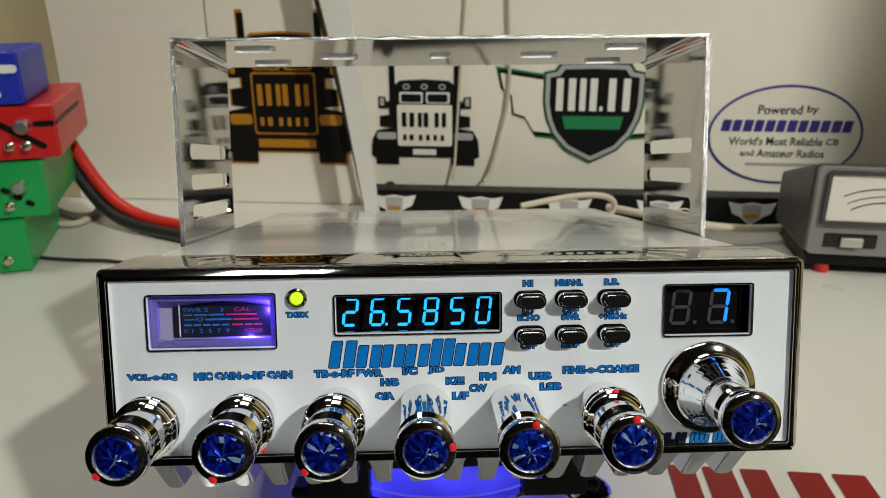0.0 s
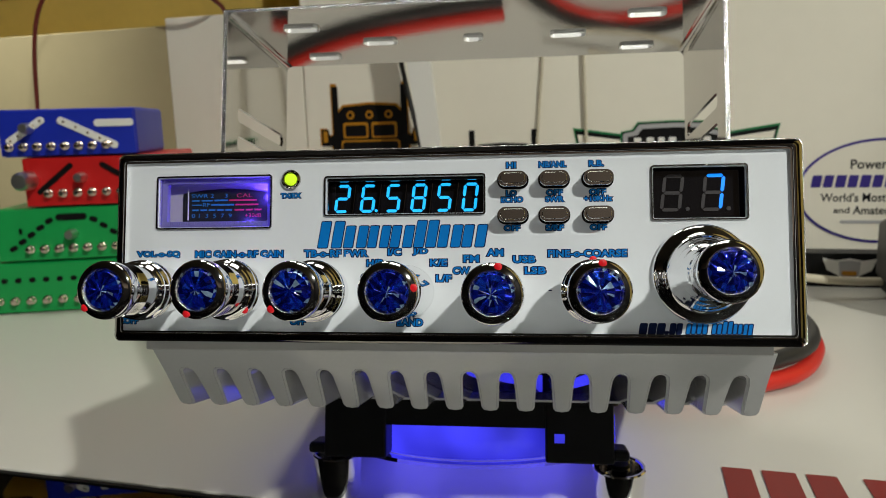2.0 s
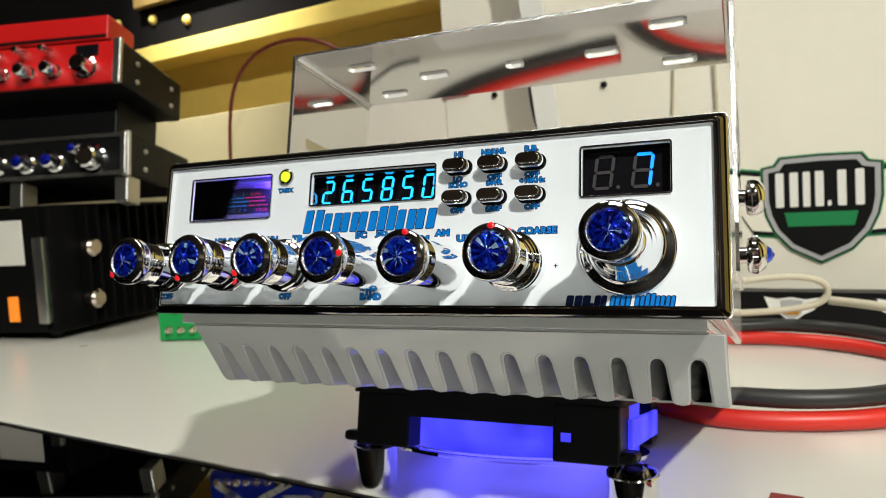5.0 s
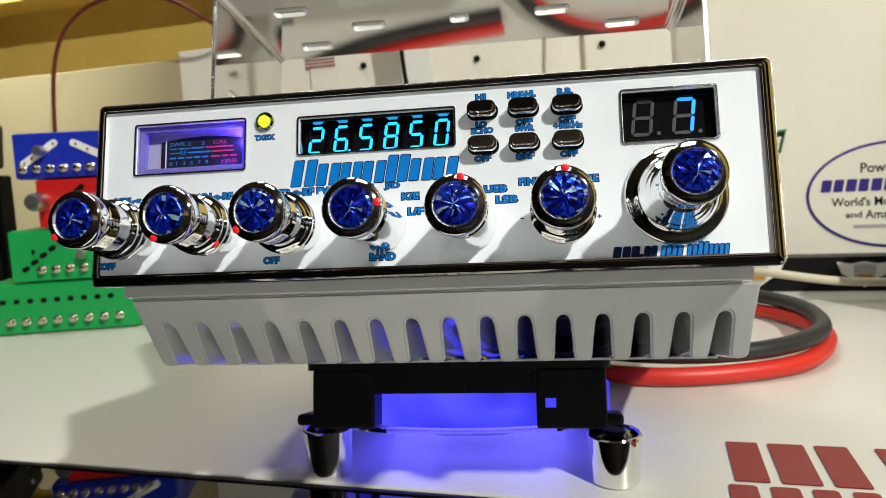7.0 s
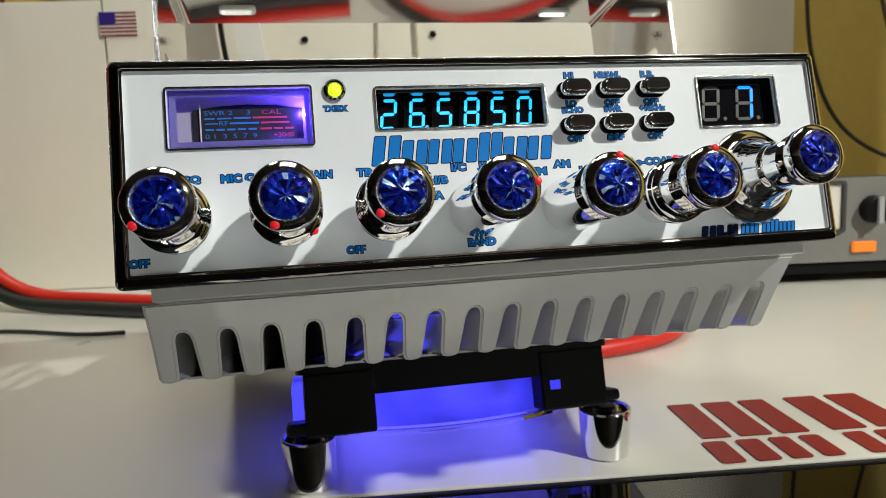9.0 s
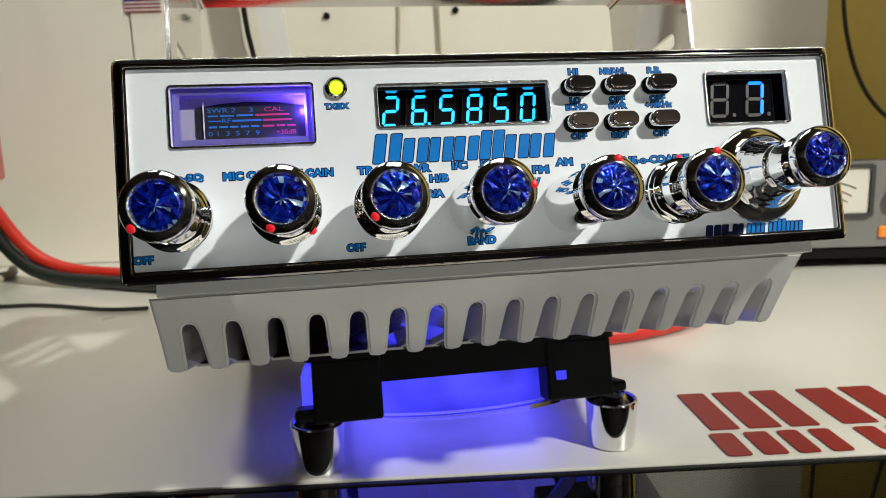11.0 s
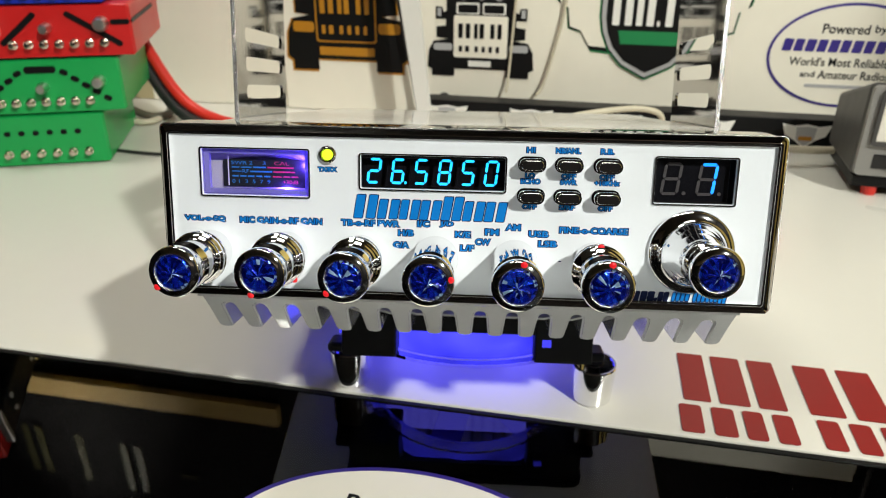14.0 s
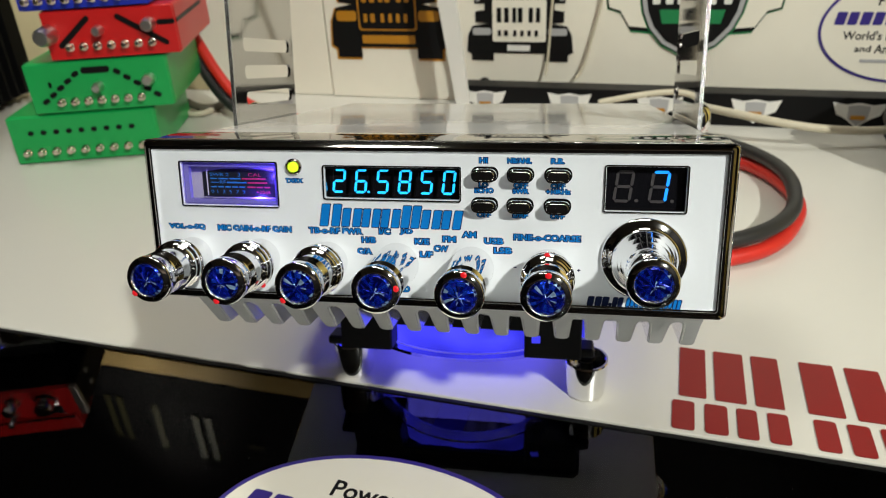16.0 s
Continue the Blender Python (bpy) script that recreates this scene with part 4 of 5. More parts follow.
def truck(x, z, s, ink, line, plate, label, tall=1.0):
    """The front of a lorry: stacks, cab, lamps, screen, plate and bumper; s is its half width."""
    decal = thing("truck_decal", label, "decal", pose(x, WALL_Y - 0.0003, z))
    k = s / 0.068

    def q(points):
        return [(a * k, b * k * tall) for a, b in points]

    def r(x0, x1, z0, z1, c=0.001):
        return rect(x0 * k, x1 * k, z0 * k * tall, z1 * k * tall, c * k * tall)

    shape = mirrored([(0.0, 0.018), (0.033, 0.018), (0.033, 0.006), (0.062, 0.006), (0.062, 0.016), (0.068, 0.020), (0.066, 0.046), (0.060, 0.060), (0.040, 0.064), (0.056, 0.066), (0.056, 0.082), (0.044, 0.084), (0.044, 0.094), (0.057, 0.094), (0.057, 0.112), (0.049, 0.112), (0.047, 0.104), (0.043, 0.106), (0.043, 0.158), (0.036, 0.158), (0.036, 0.130), (0.030, 0.136), (0.0, 0.138)][::1])
    grown = [(a * 1.035, 0.07 + (b - 0.07) * 1.035) for a, b in shape]
    if line is not None:
        layer("outline", q(grown), 0, line, decal, "thin outline")
    layer("silhouette", q(shape), 1, ink, decal)
    for side in (-1, 1):
        layer("headlamp", [(side * a, b) for a, b in r(0.036, 0.060, 0.046, 0.057, 0.003)], 2, line or GREY_INK, decal)
        layer("screen_rim", [(side * a, b) for a, b in r(0.002, 0.031, 0.102, 0.119, 0.002)], 2, line or WHITE_INK, decal)
        layer("screen", [(side * a, b) for a, b in r(0.004, 0.0285, 0.104, 0.116, 0.002)], 3, ink, decal)
        layer("mirror", [(side * a, b) for a, b in r(0.050, 0.055, 0.098, 0.110)], 2, line or GREY_INK, decal)
    for cx in (-0.022, 0.0, 0.022):
        layer("roof_lamp", q(ellipse(cx, 0.127, 0.0045, 0.0045, 16)), 2, line or GREY_INK, decal)
        layer("roof_lamp_lens", q(ellipse(cx, 0.127, 0.0025, 0.0025, 12)), 3, ink, decal)
    layer("grille_plate", r(-0.034, 0.034, 0.036, 0.100, 0.003), 2, plate, decal)
    if line is not None:
        layer("grille", r(-0.032, 0.032, 0.038, 0.098, 0.003), 3, ink, decal)
    mark = line or ink
    for x0, x1 in ((-0.028, -0.0225), (-0.0185, -0.013), (-0.008, -0.0035), (-0.001, 0.0045), (0.0125, 0.0175), (0.0215, 0.0265)):
        layer("bar", r(x0, x1, 0.066, 0.088), 4, mark, decal)
    for x0, x1 in ((-0.027, -0.023), (-0.019, -0.014), (-0.007, -0.003), (0.002, 0.006), (0.011, 0.015), (0.020, 0.024)):
        layer("bar", r(x0, x1, 0.045, 0.054), 4, mark, decal)
    layer("bumper_plate", r(-0.031, 0.031, 0.022, 0.031) if line else r(-0.015, 0.014, 0.022, 0.031), 2, line or WHITE_INK, decal)
    return decal


truck(-0.225, 0.040, 0.068, INK, GOLD, GOLD, "black and gold lorry decal on the white board")
truck(-0.079, 0.042, 0.0565, INK, None, BOARD, "black and white lorry decal on the white board", 0.80)

shield = thing("shield_decal", "black shield decal with silver rim and winged sides", "decal", pose(0.090, WALL_Y - 0.0003, 0.0))
for s in (-1, 1):
    wing = [(0.044 * s, 0.139), (0.097 * s, 0.147), (0.092 * s, 0.125), (0.083 * s, 0.121), (0.080 * s, 0.099), (0.067 * s, 0.095), (0.056 * s, 0.077), (0.034 * s, 0.075)]
    mid = (sum(p[0] for p in wing) / 8, sum(p[1] for p in wing) / 8)
    layer("wing_outline", wing, 0, GREEN_INK, shield)
    layer("wing_edge", [(mid[0] + (a - mid[0]) * 0.94, mid[1] + (b - mid[1]) * 0.94) for a, b in wing], 1, INK, shield)
    layer("wing", [(mid[0] + (a - mid[0]) * 0.84, mid[1] + (b - mid[1]) * 0.82) for a, b in wing], 2, BOARD, shield)
half = [(0.0, 0.152), (0.034, 0.151), (0.039, 0.144), (0.050, 0.142), (0.050, 0.112), (0.047, 0.096), (0.040, 0.080), (0.026, 0.064), (0.0, 0.051)]
for rank, grow, mat, name in ((3, 1.0, GREEN_INK, "rim"), (4, 0.975, INK, "rim_line"), (5, 0.95, GREY_INK, "silver_rim"), (6, 0.86, INK, "field")):
    layer(name, [(a * grow, 0.104 + (b - 0.104) * grow) for a, b in mirrored(half)], rank, mat, shield)
for x0, x1 in ((-0.037, -0.030), (-0.025, -0.018), (-0.014, -0.008), (-0.004, 0.003), (0.006, 0.009), (0.014, 0.021), (0.028, 0.035)):
    layer("bar", rect(x0, x1, 0.104, 0.136 if x1 - x0 > 0.004 else 0.109), 7, WHITE_INK, shield)
layer("green_band", [(-0.030, 0.099), (0.030, 0.099), (0.027, 0.086), (-0.027, 0.086)], 7, GREEN_INK, shield)


def oval(name, m, label, unit=1.0):
    """A maker's oval: indigo ring, plain blocks for the name, lines of words."""
    sign = thing(name, label, "decal", m)
    layer("ring", ellipse(0, 0, 0.0735, 0.0490, 64), 0, PURPLE_INK, sign, "indigo rim")
    layer("field", ellipse(0, 0, 0.0710, 0.0465, 64), 1, BOARD, sign, "white field")
    for k in range(6):
        x0 = -0.0620 + k * 0.0208
        for x1, x2 in ((x0, x0 + 0.0085), (x0 + 0.0105, x0 + 0.0185)):
            layer("name_bar", [(a + 0.15 * b, b) for a, b in rect(x1, x2, 0.0035, 0.0150)], 2, PURPLE_INK, sign)
    for text, z, w, h in (("Powered by", 0.0250, 0.056, 0.0085), ("World's Most Reliable CB", -0.0060, 0.104, 0.0078), ("and Amateur Radios", -0.0180, 0.080, 0.0075)):
        spread = lambda t: float(np.ptp([v.co.x for v in letters(t, 3.0).vertices]))
        unit, done = w / MM / spread(text), ""
        for piece in text.split():
            done = (done + " " + piece).strip()
            wide, right = spread(piece) * unit, spread(done) * unit - w / MM / 2
            tall = h if any(ch in "PRWAMlb" for ch in piece) else h * 0.75
            word(piece, right - wide / 2, z / MM, wide, tall / MM, -0.9, INK, sign, 0.06)
    layer("bar", rect(-0.034, 0.034, -0.0305, -0.0275), 2, GREY_INK, sign)
    return sign


oval("oval_decal", pose(0.277, WALL_Y - 0.0003, 0.082), "white oval decal with an indigo rim on the board")
oval("oval_sticker", pose(-0.0185, -0.0306, -0.0013, -90, 0, -2), "white oval sticker with an indigo rim on the glass")

flag = thing("flag_sticker", "small striped flag sticker on the white board", "sticker", pose(-0.2865, WALL_Y - 0.0003, 0.2595))
layer("ground", rect(-0.0175, 0.0175, -0.0115, 0.0115), 0, WHITE_INK, flag)
for k in range(7):
    layer("stripe", rect(-0.0175, 0.0175, -0.0115 + k * 0.00354, -0.0098 + k * 0.00354, 0.0002), 1, RED_VINYL, flag)
layer("canton", rect(-0.0175, -0.0020, -0.0006, 0.0115, 0.0002), 2, PURPLE_INK, flag)

red_mark = thing("counter_lettering", "dark red vinyl bars stuck on the white counter", "lettering", pose(0, 0, 0.0002, -90, 0, 0))


def vinyl(name, points):
    """Points in x and the counter's depth."""
    layer(name, [(x, y) for x, y in points], 0, RED_VINYL, red_mark)


for x0, x1 in ((0.093, 0.1055), (0.1095, 0.1235), (0.1275, 0.140), (0.150, 0.1655), (0.1705, 0.186), (0.190, 0.198), (0.207, 0.2265), (0.2305, 0.250)):
    vinyl("bar", rect(x0, x1, 0.0895, 0.1295 if x1 - x0 > 0.009 else 0.098, 0.0008))
for x0, x1 in ((0.090, 0.1145), (0.1185, 0.1405), (0.151, 0.174), (0.178, 0.201), (0.205, 0.228), (0.232, 0.254)):
    mid = (x0 + x1) / 2
    for a, b in ((x0, mid - 0.0022), (mid + 0.0022, x1)):
        vinyl("bar", rect(a, b, 0.0655, 0.0858, 0.0015))

# the black banner strip along the board's foot
strip = thing("banner_strip", "black banner strip with small winged badges along the board", "banner", pose(0, 0.508, 0))
part("body", box(-0.135, 0.46, 0.0, 0.024, 0.0, 0.031, 0.0008), BLACK, strip, "black strip")
for k in range(7):
    bx = -0.105 + 0.0865 * k
    badge_part = part("badge", prism([(bx + a, 0.0155 + b) for a, b in mirrored([(0.0, 0.011), (0.011, 0.009), (0.022, 0.011), (0.018, 0.000), (0.010, -0.004), (0.0, -0.012)])], -0.0005, 0.0), WHITE_INK, strip, "white winged badge")
    part("shield", prism([(bx + a, 0.0155 + b) for a, b in mirrored([(0.0, 0.009), (0.009, 0.008), (0.008, -0.004), (0.0, -0.010)])], -0.0009, -0.0004), GREY_INK, badge_part)
    part("bar", prism(rect(bx - 0.006, bx + 0.006, 0.0110, 0.0150), -0.0013, -0.0008), GOLD, badge_part)

# ---- amplifiers in coloured cases, stacked on the counter ----
def coloured_amplifier(colour, paint, x, y, z, width, depth, height, pattern, posts):
    amp = thing("amplifier", f"{colour} metal amplifier case with a row of nickel posts", "amplifier", pose(x, y, z, 0, 0, 22.7), "coloured amplifiers")
    part("case", box(0, width, 0.002, depth, 0, height, 0.003, 3), paint, amp)
    front = part("front_plate", box(0.001, width - 0.001, 0, 0.0022, 0.001, height - 0.001, 0.0006), paint, amp)
    pattern(amp, front, width, height)
    n, x0, x1, h = posts
    for k in range(n):
        px = width * (x0 + (x1 - x0) * k / (n - 1))
        part("post", lathe([(0, 0), (0, 0.0036), (0.0030, 0.0036), (0.0034, 0.0028), (0.0075, 0.0028), (0.0082, 0.0020), (0.0084, 0)], 14), STEEL, amp, at=(px, 0, height * h), smooth=True)
    return amp


def slot(amp, x0, z0, x1, z1, t, mat, name="slot"):
    """A bar laid on the front from one point to the other."""
    length, a = math.hypot(x1 - x0, z1 - z0), math.atan2(z1 - z0, x1 - x0)
    bar = prism(rounded(0, length, -t / 2, t / 2, t * 0.45, 3), -0.0012, 0.0004)
    turn(bar, Matrix.Translation((x0, 0, z0)) @ Matrix.Rotation(-a, 4, "Y"))
    return part(name, bar, mat, amp)


def knob_on(amp, x, z, r=0.006, length=0.012):
    part("knob", lathe([(0, 0), (0, r), (length * 0.8, r * 0.92), (length, r * 0.7), (length, 0)], 20), SILVER, amp, "silver knob", (x, 0, z), True)


def low_green(amp, front, w, h):
    for k in range(9):
        slot(amp, w * (0.15 + 0.085 * k) - 0.0025, h * 0.66, w * (0.15 + 0.085 * k) + 0.0025, h * 0.66, 0.0042, BLACK)


def mid_green(amp, front, w, h):
    slot(amp, w * 0.40, h * 0.82, w * 0.60, h * 0.82, 0.0055, BLACK)
    for k in range(5):
        for s in (-1, 1):
            cx, cz = w * (0.5 + s * (0.145 + 0.062 * k)), h * (0.76 - 0.125 * k)
            slot(amp, cx - s * 0.003, cz + 0.0015, cx + s * 0.003, cz - 0.0015, 0.0042, BLACK)
    slot(amp, w * 0.155, h * 0.58, w * 0.175, h * 0.58, 0.005, BLACK)
    knob_on(amp, w * 0.86, h * 0.58, 0.0055)
    knob_on(amp, w * 0.50, h * 0.50, 0.0045)


def mid_red(amp, front, w, h):
    slot(amp, w * 0.10, h * 0.28, w * 0.36, h * 0.85, 0.0045, BLACK)
    slot(amp, w * 0.56, h * 0.85, w * 0.92, h * 0.22, 0.0045, BLACK)
    knob_on(amp, w * 0.80, h * 0.64, 0.0062)
    knob_on(amp, w * 0.42, h * 0.58, 0.0045)
    knob_on(amp, w * 0.04, h * 0.55, 0.0085, 0.02)
    slot(amp, w * 0.86, h * 0.66, w * 0.995, h * 0.66, 0.0042, BLACK)
    part("side_stripe", box(w - 0.0002, w + 0.0006, 0.004, 0.11, h * 0.62, h * 0.70), BLACK, amp, "black stripe")


def top_blue(amp, front, w, h):
    for x0, z0, x1, z1 in ((0.06, 0.30, 0.34, 0.80), (0.44, 0.78, 0.86, 0.18)):
        slot(amp, w * x0, h * z0, w * x1, h * z1, 0.0062, WHITE_INK, "white_bar")
        for k in range(5):
            f = (k + 0.5) / 5
            part("stud", lathe([(0, 0), (0.0012, 0.0013), (0.0020, 0.0008), (0.0022, 0)], 10), STEEL, amp, at=(w * (x0 + (x1 - x0) * f), 0, h * (z0 + (z1 - z0) * f)))
    slot(amp, w * 0.70, h * 0.68, w * 0.99, h * 0.68, 0.0062, WHITE_INK, "white_bar")
    knob_on(amp, w * 0.22, h * 0.60, 0.0050)


coloured_amplifier("green", GREEN_BOX, -0.5085, 0.2935, 0.0002, 0.135, 0.13, 0.0455, low_green, (9, 0.10, 0.88, 0.27))
coloured_amplifier("green", GREEN_BOX, -0.4815, 0.3050, 0.0465, 0.127, 0.13, 0.0465, mid_green, (7, 0.22, 0.78, 0.24))
coloured_amplifier("red", RED_BOX, -0.4560, 0.3160, 0.0938, 0.115, 0.145, 0.0430, mid_red, (7, 0.18, 0.80, 0.28))
coloured_amplifier("blue", BLUE_BOX, -0.4700, 0.3100, 0.1372, 0.112, 0.10, 0.0405, top_blue, (8, 0.08, 0.78, 0.22))


# ---- radio amplifiers stacked at the counter's end ----
def rack_amplifier(name, label, m, w, d, h, face_mat, knobs, low=0.0):
    amp = thing(name, label, "amplifier", m)
    part("case", box(-w, -0.002, 0.004, d, low + 0.004 * (low == 0), h, 0.003), BLACK, amp, "black metal case")
    part("front_panel", box(-w + 0.002, -0.008, 0.0, 0.006, low + 0.004, h - 0.002, 0.001), face_mat, amp)
    part("side_trim", box(-0.0085, 0.0, -0.002, 0.004, low + 0.002, h, 0.001), SILVER, amp, "silver trim")
    for x, z, r, mat in knobs:
        k = part("knob", lathe([(0, 0), (0, r), (0.004, r), (0.006, r * 0.8), (0.018, r * 0.75), (0.020, r * 0.6), (0.020, 0)], 24), CHROME, amp, "chrome knob", (x, 0, z), True)
        if mat:
            part("crystal", lathe([(0.0202, r * 0.55), (0.0215, r * 0.3), (0.022, 0)], 10), mat, k)
    for y in (0.035, 0.11):
        for z in (0.3, 0.7):
            part("side_bolt", turn(lathe([(0, 0), (0, 0.003), (0.002, 0.0025), (0.0022, 0)], 12), Matrix.Translation((-0.002, y, h * z)) @ Matrix.Rotation(radians(90), 4, "Z")), SILVER, amp)
    return amp


big = thing("power_amplifier", "large black amplifier with side handles on the counter", "amplifier", pose(-0.640, 0.262, 0, 0, 0, 12))
part("case", box(-0.34, 0, 0.004, 0.26, 0.008, 0.150, 0.003), ANODISED, big)
part("front_panel", box(-0.335, -0.012, 0.0, 0.005, 0.012, 0.146, 0.001), ANODISED, big)
part("front_trim", box(-0.020, -0.006, -0.003, 0.005, 0.020, 0.115, 0.001), SILVER, big, "silver strip")
part("meter_window", box(-0.10, -0.035, -0.002, 0.001, 0.085, 0.135, 0.001), CARD, big, "pale meter window")
part("switch", box(-0.062, -0.050, -0.004, 0.002, 0.022, 0.050, 0.001), ORANGE, big, "orange lit switch")
for k in range(12):
    part("side_fin", box(0.0, 0.010, 0.045 + k * 0.016, 0.049 + k * 0.016, 0.012, 0.146), ANODISED, big)
for z in (0.040, 0.100):
    part("side_knob", turn(lathe([(0, 0), (0, 0.011), (0.010, 0.011), (0.013, 0.008), (0.013, 0)], 24), Matrix.Translation((0.002, 0.052, z)) @ Matrix.Rotation(radians(90), 4, "Z")), STEEL, big, "round side handle", smooth=True)
for x in (-0.30, -0.03):
    for y in (0.03, 0.23):
        part("foot", upright([(0, 0), (0, 0.008), (0.009, 0.009), (0.009, 0)], 16), BLACK_RUBBER, big, at=(x, y, 0))

mid_knobs = [(-0.040, 0.022, 0.016, None)] + [(-0.085 - 0.034 * k, 0.021, 0.011, CRYSTAL) for k in range(6)] + [(-0.056, 0.032, 0.008, CRYSTAL)]
mid_amp = rack_amplifier("black_amplifier", "black amplifier with chrome knobs and blue crystals, propped up", pose(-0.560, 0.312, 0.1745, -10, 0, 24), 0.30, 0.14, 0.052, BLACK, mid_knobs)
part("face_frame", prism(rounded(-0.298, -0.004, 0.004, 0.050, 0.002), -0.003, 0.001, holes=[rounded(-0.294, -0.009, 0.008, 0.046, 0.002)]), SILVER, mid_amp, "silver frame")
for x in (-0.145, -0.02):
    part("leg", box(x, x + 0.016, 0.004, 0.03, -0.026, 0.004, 0.002), SILVER, mid_amp, "silver leg")
red_knobs = [(-0.038, 0.020, 0.013, None)] + [(-0.075 - 0.03 * k, 0.018, 0.009, None) for k in range(6)] + [(-0.08 - 0.03 * k, 0.040, 0.005, None) for k in range(6)]
red_amp = rack_amplifier("red_amplifier", "black amplifier with a red front panel on top of the stack", pose(-0.548, 0.302, 0.2720, -13, 0, 24), 0.30, 0.135, 0.052, RED_BOX, red_knobs)
part("upper_front", box(-0.298, -0.016, 0.0, 0.05, 0.0525, 0.080, 0.002), RED_BOX, red_amp, "red upper housing")
part("seam", box(-0.296, -0.018, -0.0012, 0.001, 0.0545, 0.0575), BLACK, red_amp, "black seam")
part("display", box(-0.052, -0.026, -0.0015, 0.001, 0.034, 0.047, 0.001), GLOSS_BLACK, red_amp, "black display")
part("lower_cover", box(-0.27, -0.030, 0.045, 0.130, -0.046, 0.004, 0.002), BLACK, red_amp, "black bracket block")

# ---- meter box beside the board ----
swr = thing("swr_meter", "grey wattmeter box with a pale dial on red feet", "wattmeter", pose(0.249, 0.394, 0.0, 0, 0, -4))
swr_case = box(0, 0.20, 0.006, 0.095, 0.016, 0.090, 0.004)
for v in swr_case.verts:
    if v.co.y > 0.05 and v.co.z > 0.05:
        v.co.z -= 0.026
part("case", swr_case, GREY_CASE, swr, "dark grey case with a sloping top")
part("front_panel", prism(rounded(0.001, 0.199, 0.018, 0.089, 0.004), 0.0, 0.006), PALE_CASE, swr, "pale grey front")
part("dial", box(0.010, 0.098, -0.001, 0.002, 0.046, 0.084, 0.001), CARD, swr, "cream dial")
part("dial_frame", prism(rounded(0.007, 0.101, 0.043, 0.087, 0.003), -0.003, 0.001, holes=[rounded(0.010, 0.098, 0.046, 0.084, 0.002)]), GREY_CASE, swr)
for k, (mat, z0) in enumerate(((INK, 0.072), (RED_VINYL, 0.066), (INK, 0.061))):
    arc = [(0.054 + (0.040 - 0.004 * k) * math.sin(radians(a)), z0 - 0.014 + 0.016 * math.cos(radians(a))) for a in range(-55, 56, 5)]
    part("scale_arc", prism(arc + [(x, z - 0.0008) for x, z in reversed(arc)], -0.0014, -0.0009), mat, swr)
part("slide_switch", box(0.012, 0.052, -0.0008, 0.002, 0.024, 0.036, 0.001), GLOSS_BLACK, swr, "black slide switch")
part("slider", box(0.024, 0.041, -0.004, 0.001, 0.0255, 0.0335, 0.001), SILVER, swr)
dial_knob = part("rotary_knob", lathe([(0, 0), (0, 0.012), (0.009, 0.011), (0.010, 0.009), (0.010, 0)], 24), BLACK, swr, "black rotary knob", (0.125, 0, 0.062), True)
part("pointer", box(-0.002, 0.002, -0.013, -0.009, -0.011, 0.011), GREY_INK, dial_knob)
part("rotary_knob", lathe([(0, 0), (0, 0.012), (0.009, 0.011), (0.010, 0.009), (0.010, 0)], 24), BLACK, swr, "black rotary knob", (0.170, 0, 0.062), True)
part("power_switch", box(0.108, 0.128, -0.003, 0.002, 0.026, 0.035, 0.001), ORANGE, swr, "lit orange switch")
part("base", box(0.002, 0.198, 0.003, 0.083, 0.008, 0.016), BLACK, swr, "black base")
for x in (0.018, 0.180):
    for y in (0.010, 0.072):
        part("foot", upright([(0, 0.004), (0, 0.0055), (0.0085, 0.0065), (0.0085, 0)], 14), RED_RUBBER, swr, "red rubber foot", (x, y, 0))

# ---- cables ----
def ring_path(cx, cy, rx, ry, z, n=16, wob=0.004, start=0.0, turns=1.0):
    return [(cx + (rx + random.uniform(-wob, wob)) * math.cos(start + 2 * math.pi * turns * k / n), cy + (ry + random.uniform(-wob, wob)) * math.sin(start + 2 * math.pi * turns * k / n), z + random.uniform(0, wob / 3)) for k in range(n)]


coil = thing("power_cable_coil", "coiled thick red and black power cable behind the radio", "cable", pose(0.070, 0.318, 0))
tube("red_core", ring_path(0, 0, 0.103, 0.110, 0.0054), 0.0052, RED_RUBBER, coil, "red cable", True)
tube("black_core", ring_path(0, 0.002, 0.102, 0.109, 0.0156), 0.0052, BLACK_RUBBER, coil, "black cable", True)
lead = thing("power_lead", "thick red and black power lead curving over the counter", "cable")
for name, mat, dx, dz in (("red_core", RED_RUBBER, 0.012, 0.004), ("black_core", BLACK_RUBBER, 0.0, -0.001)):
    tube(name, [(-0.45 + dx, 0.49, 0.100 + dz), (-0.425 + dx, 0.479, 0.066 + dz), (-0.402 + dx, 0.468, 0.036 + dz), (-0.378 + dx, 0.458 + dx * 0.3, 0.016 + dz), (-0.345 + dx, 0.445 + dx * 0.6, 0.0075 + dz), (-0.300, 0.430 + dx, 0.0070 + dz), (-0.250, 0.405 + dx, 0.0070 + dz), (-0.20, 0.387 + dx, 0.0070 + dz), (-0.13, 0.377 + dx, 0.0070 + dz), (-0.05, 0.377 + dx, 0.0070 + dz)], 0.0059, mat, lead)
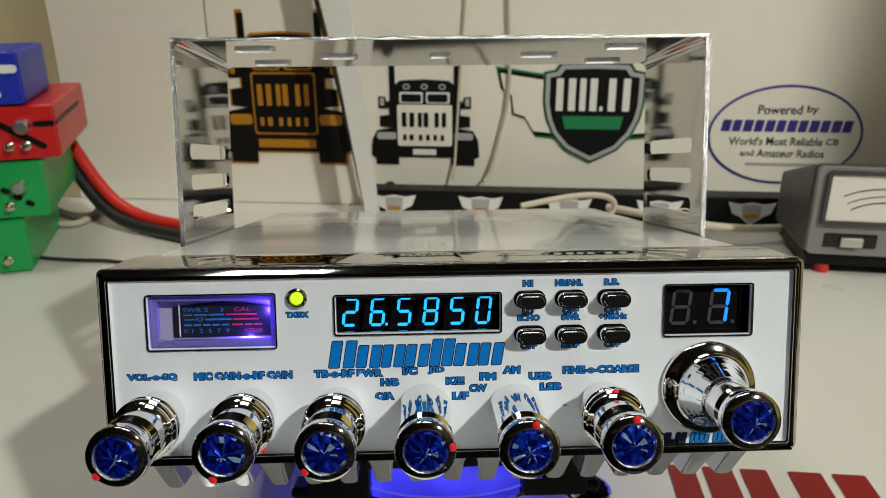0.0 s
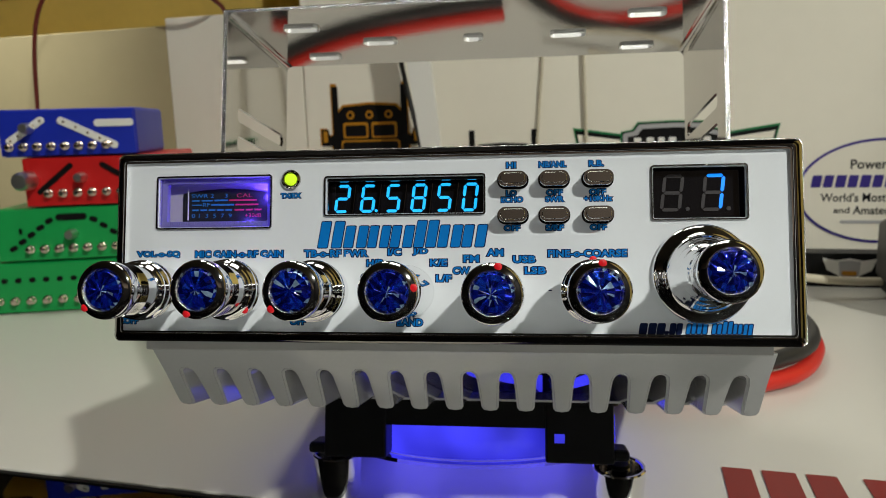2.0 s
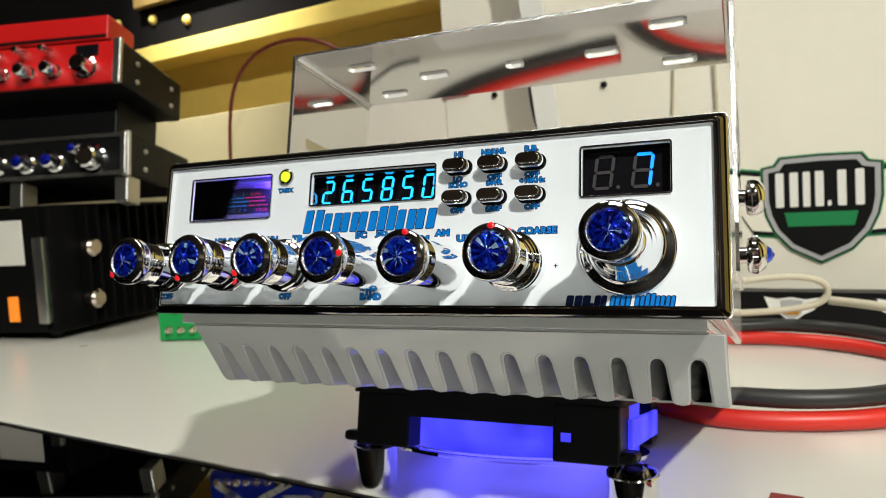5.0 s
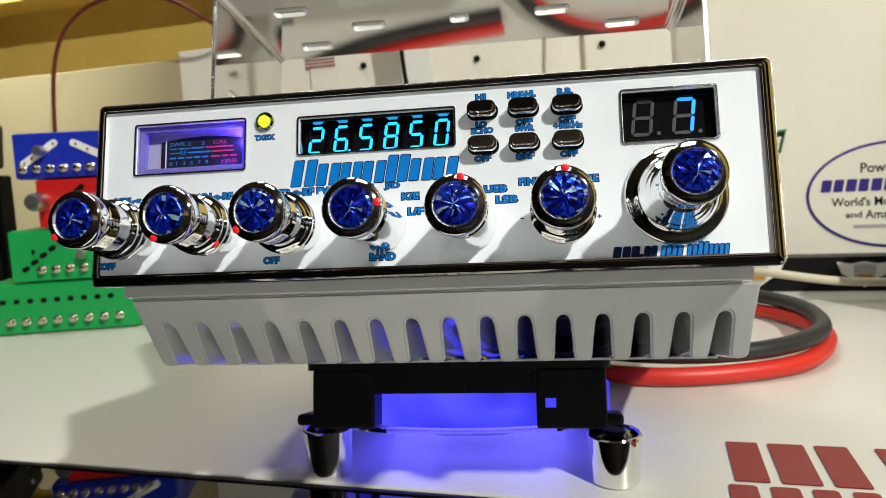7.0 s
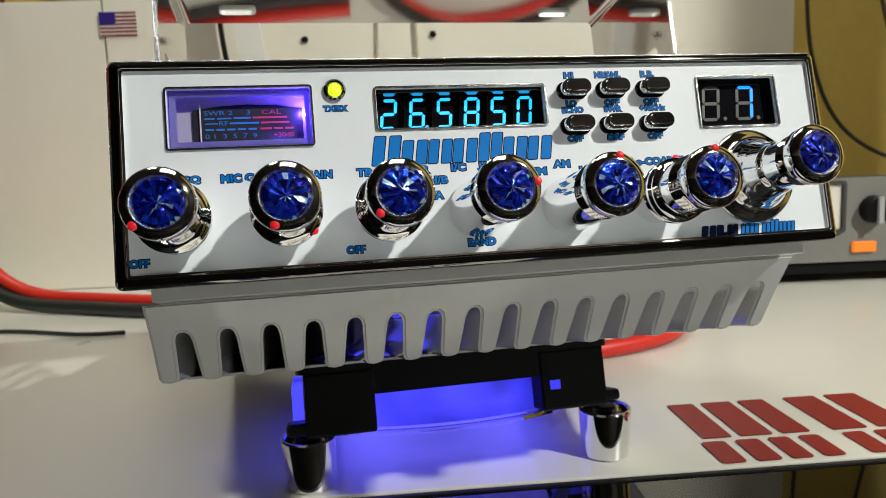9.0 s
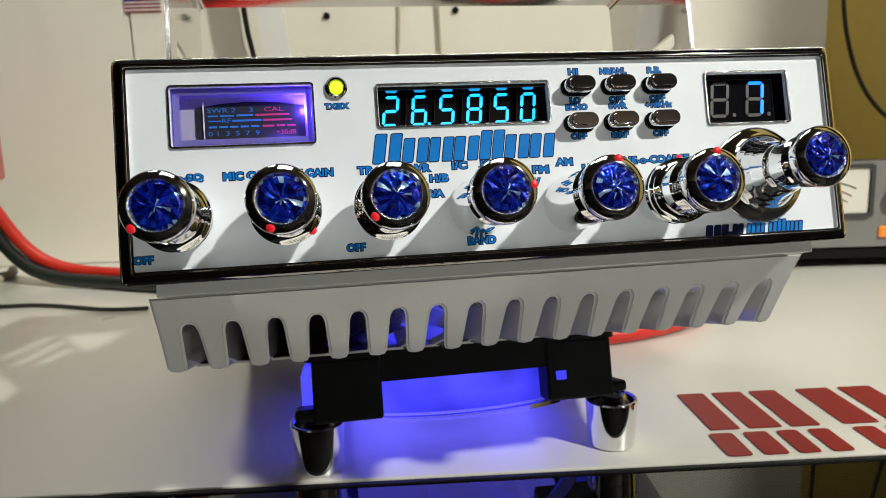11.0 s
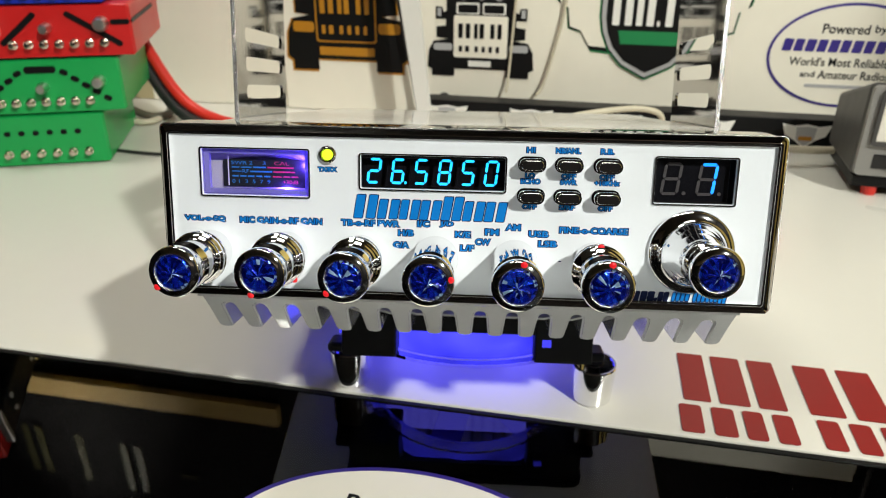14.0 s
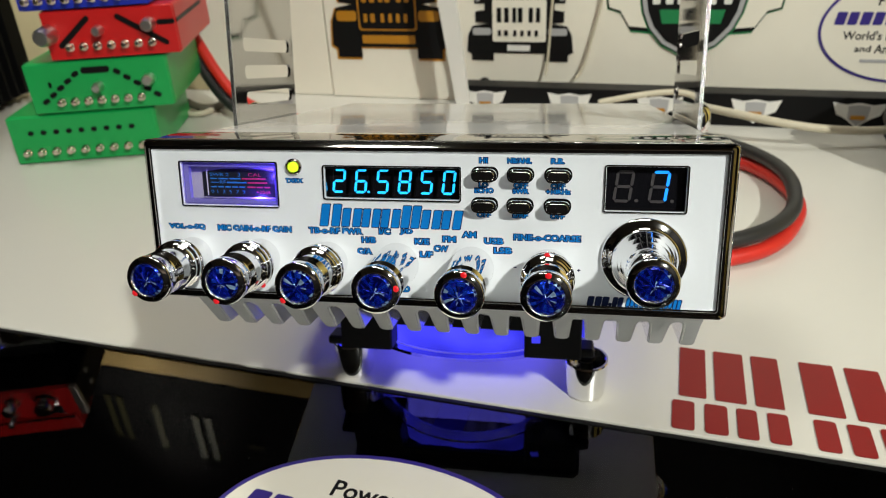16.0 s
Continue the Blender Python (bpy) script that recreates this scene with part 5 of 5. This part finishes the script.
for name, label, pts, r, mat in (
    ("ivory_cable", "thin ivory cable hanging down the board", [(0.0, 0.552, 0.43), (0.002, 0.552, 0.30), (0.003, 0.552, 0.209), (0.0065, 0.552, 0.150), (0.0065, 0.552, 0.118), (0.001, 0.552, 0.090), (-0.006, 0.552, 0.062), (-0.013, 0.549, 0.032), (-0.018, 0.540, 0.0335)], 0.0016, TAN_RUBBER),
    ("ivory_cable", "thin ivory cable hanging down the board", [(-0.030, 0.553, 0.43), (-0.034, 0.553, 0.25), (-0.040, 0.553, 0.185), (-0.045, 0.553, 0.10), (-0.048, 0.552, 0.043), (-0.049, 0.545, 0.034)], 0.0014, TAN_RUBBER),
    ("black_cable", "thin black cable hanging in front of the board", [(-0.200, 0.545, 0.60), (-0.190, 0.545, 0.26), (-0.183, 0.545, 0.21), (-0.168, 0.545, 0.15), (-0.150, 0.545, 0.05), (-0.143, 0.545, 0.004)], 0.0026, BLACK_RUBBER),
    ("ivory_loop", "ivory cable looped on the counter", [(0.10, 0.47, 0.03), (0.15, 0.44, 0.030), (0.20, 0.45, 0.016), (0.26, 0.47, 0.014), (0.32, 0.49, 0.014)], 0.0035, TAN_RUBBER),
    ("antenna_cable", "ivory cable looped behind the radio", [(0.02, 0.40, 0.050), (0.060, 0.415, 0.056), (0.091, 0.425, 0.056), (0.103, 0.43, 0.046), (0.098, 0.43, 0.034), (0.081, 0.425, 0.030), (0.050, 0.41, 0.0275), (0.0, 0.40, 0.0275)], 0.0026, TAN_RUBBER),
    ("brown_cable", "brown cable lying beside the green amplifiers", [(-0.50, 0.50, 0.012), (-0.46, 0.482, 0.014), (-0.435, 0.470, 0.010), (-0.415, 0.468, 0.005), (-0.405, 0.485, 0.005), (-0.42, 0.51, 0.005)], 0.0042, SHELF),
    ("ivory_cable", "ivory cable lying beside the green amplifiers", [(-0.49, 0.475, 0.005), (-0.445, 0.456, 0.005), (-0.420, 0.452, 0.004), (-0.408, 0.462, 0.004), (-0.415, 0.49, 0.004)], 0.0032, TAN_RUBBER),
    ("black_wire", "thin black wire lying on the white counter", [(-0.40, 0.372, 0.002), (-0.362, 0.366, 0.002), (-0.335, 0.372, 0.002), (-0.305, 0.362, 0.002), (-0.280, 0.350, 0.002), (-0.255, 0.340, 0.002), (-0.231, 0.343, 0.002)], 0.0016, BLACK_RUBBER),
    ("red_wire", "thin red wire arching over the white board", [(-0.612, 0.50, 0.004), (-0.610, 0.50, 0.12), (-0.605, 0.50, 0.215), (-0.600, 0.50, 0.262), (-0.586, 0.50, 0.306), (-0.541, 0.50, 0.337), (-0.478, 0.50, 0.341), (-0.434, 0.50, 0.329), (-0.406, 0.505, 0.311), (-0.394, 0.53, 0.298), (-0.395, 0.555, 0.293), (-0.400, 0.577, 0.286), (-0.400, 0.578, 0.24), (-0.400, 0.578, 0.004)], 0.0024, DARK_RED),
    ("grey_cable", "grey cable hanging on the yellow wall", [(0.44, 0.60, 0.60), (0.435, 0.60, 0.30), (0.44, 0.60, 0.20), (0.47, 0.58, 0.12), (0.52, 0.57, 0.10)], 0.0022, GREY_CASE),
    ("brown_cable", "brown cable hanging on the yellow wall", [(0.49, 0.60, 0.60), (0.50, 0.60, 0.30), (0.56, 0.60, 0.18)], 0.0022, SHELF),
):
    cable = tube(name, pts, r, mat)
    tagged(cable, label, "cable")
strap = part("cable_duct", prism([(-0.173, 0.0), (-0.149, 0.0), (-0.149, 0.004), (-0.173, 0.004)], 0.0, 0.001), WHITE_INK)
strap.data.clear_geometry()
bm = prism([(-0.131, 0.0005), (-0.118, 0.0005), (-0.138, 0.205), (-0.177, 0.60), (-0.202, 0.60), (-0.161, 0.205)], 0.496, 0.502)
bm.to_mesh(strap.data)
bm.free()
tagged(strap, "white plastic cable duct standing before the board", "cable duct")
for x, z in ((-0.108, 0.240), (-0.235, 0.245), (0.02, 0.242)):
    tagged(part("push_pin", lathe([(0, 0), (0, 0.0035), (0.003, 0.0030), (0.004, 0)], 14), BLACK, at=(x, WALL_Y - 0.0002, z), smooth=True), "small dark push pin in the white board", "push pin")

tagged(part("round_cap", lathe([(0, 0), (0, 0.0065), (0.006, 0.0065), (0.008, 0.005), (0.0085, 0)], 24), BLACK, at=(-0.117, WALL_Y - 0.0002, 0.021), smooth=True), "round black cap on the board beside the banner", "cap")
number = thing("wall_lettering", "dark olive bars painted on the dark wall panel", "lettering", pose(0, 0.6055, 0))
for cx, cz in ((-0.853, 0.636), (-0.827, 0.636), (-0.752, 0.642), (-0.670, 0.648), (-0.644, 0.648)):
    part("bar", prism(rounded(cx - 0.007, cx + 0.007, cz - 0.050, cz + 0.050, 0.004), -0.002, -0.0002), OLIVE_INK, number)
part("bar", prism(rounded(-0.572, -0.540, 0.643, 0.652, 0.002), -0.002, -0.0002), OLIVE_INK, number)
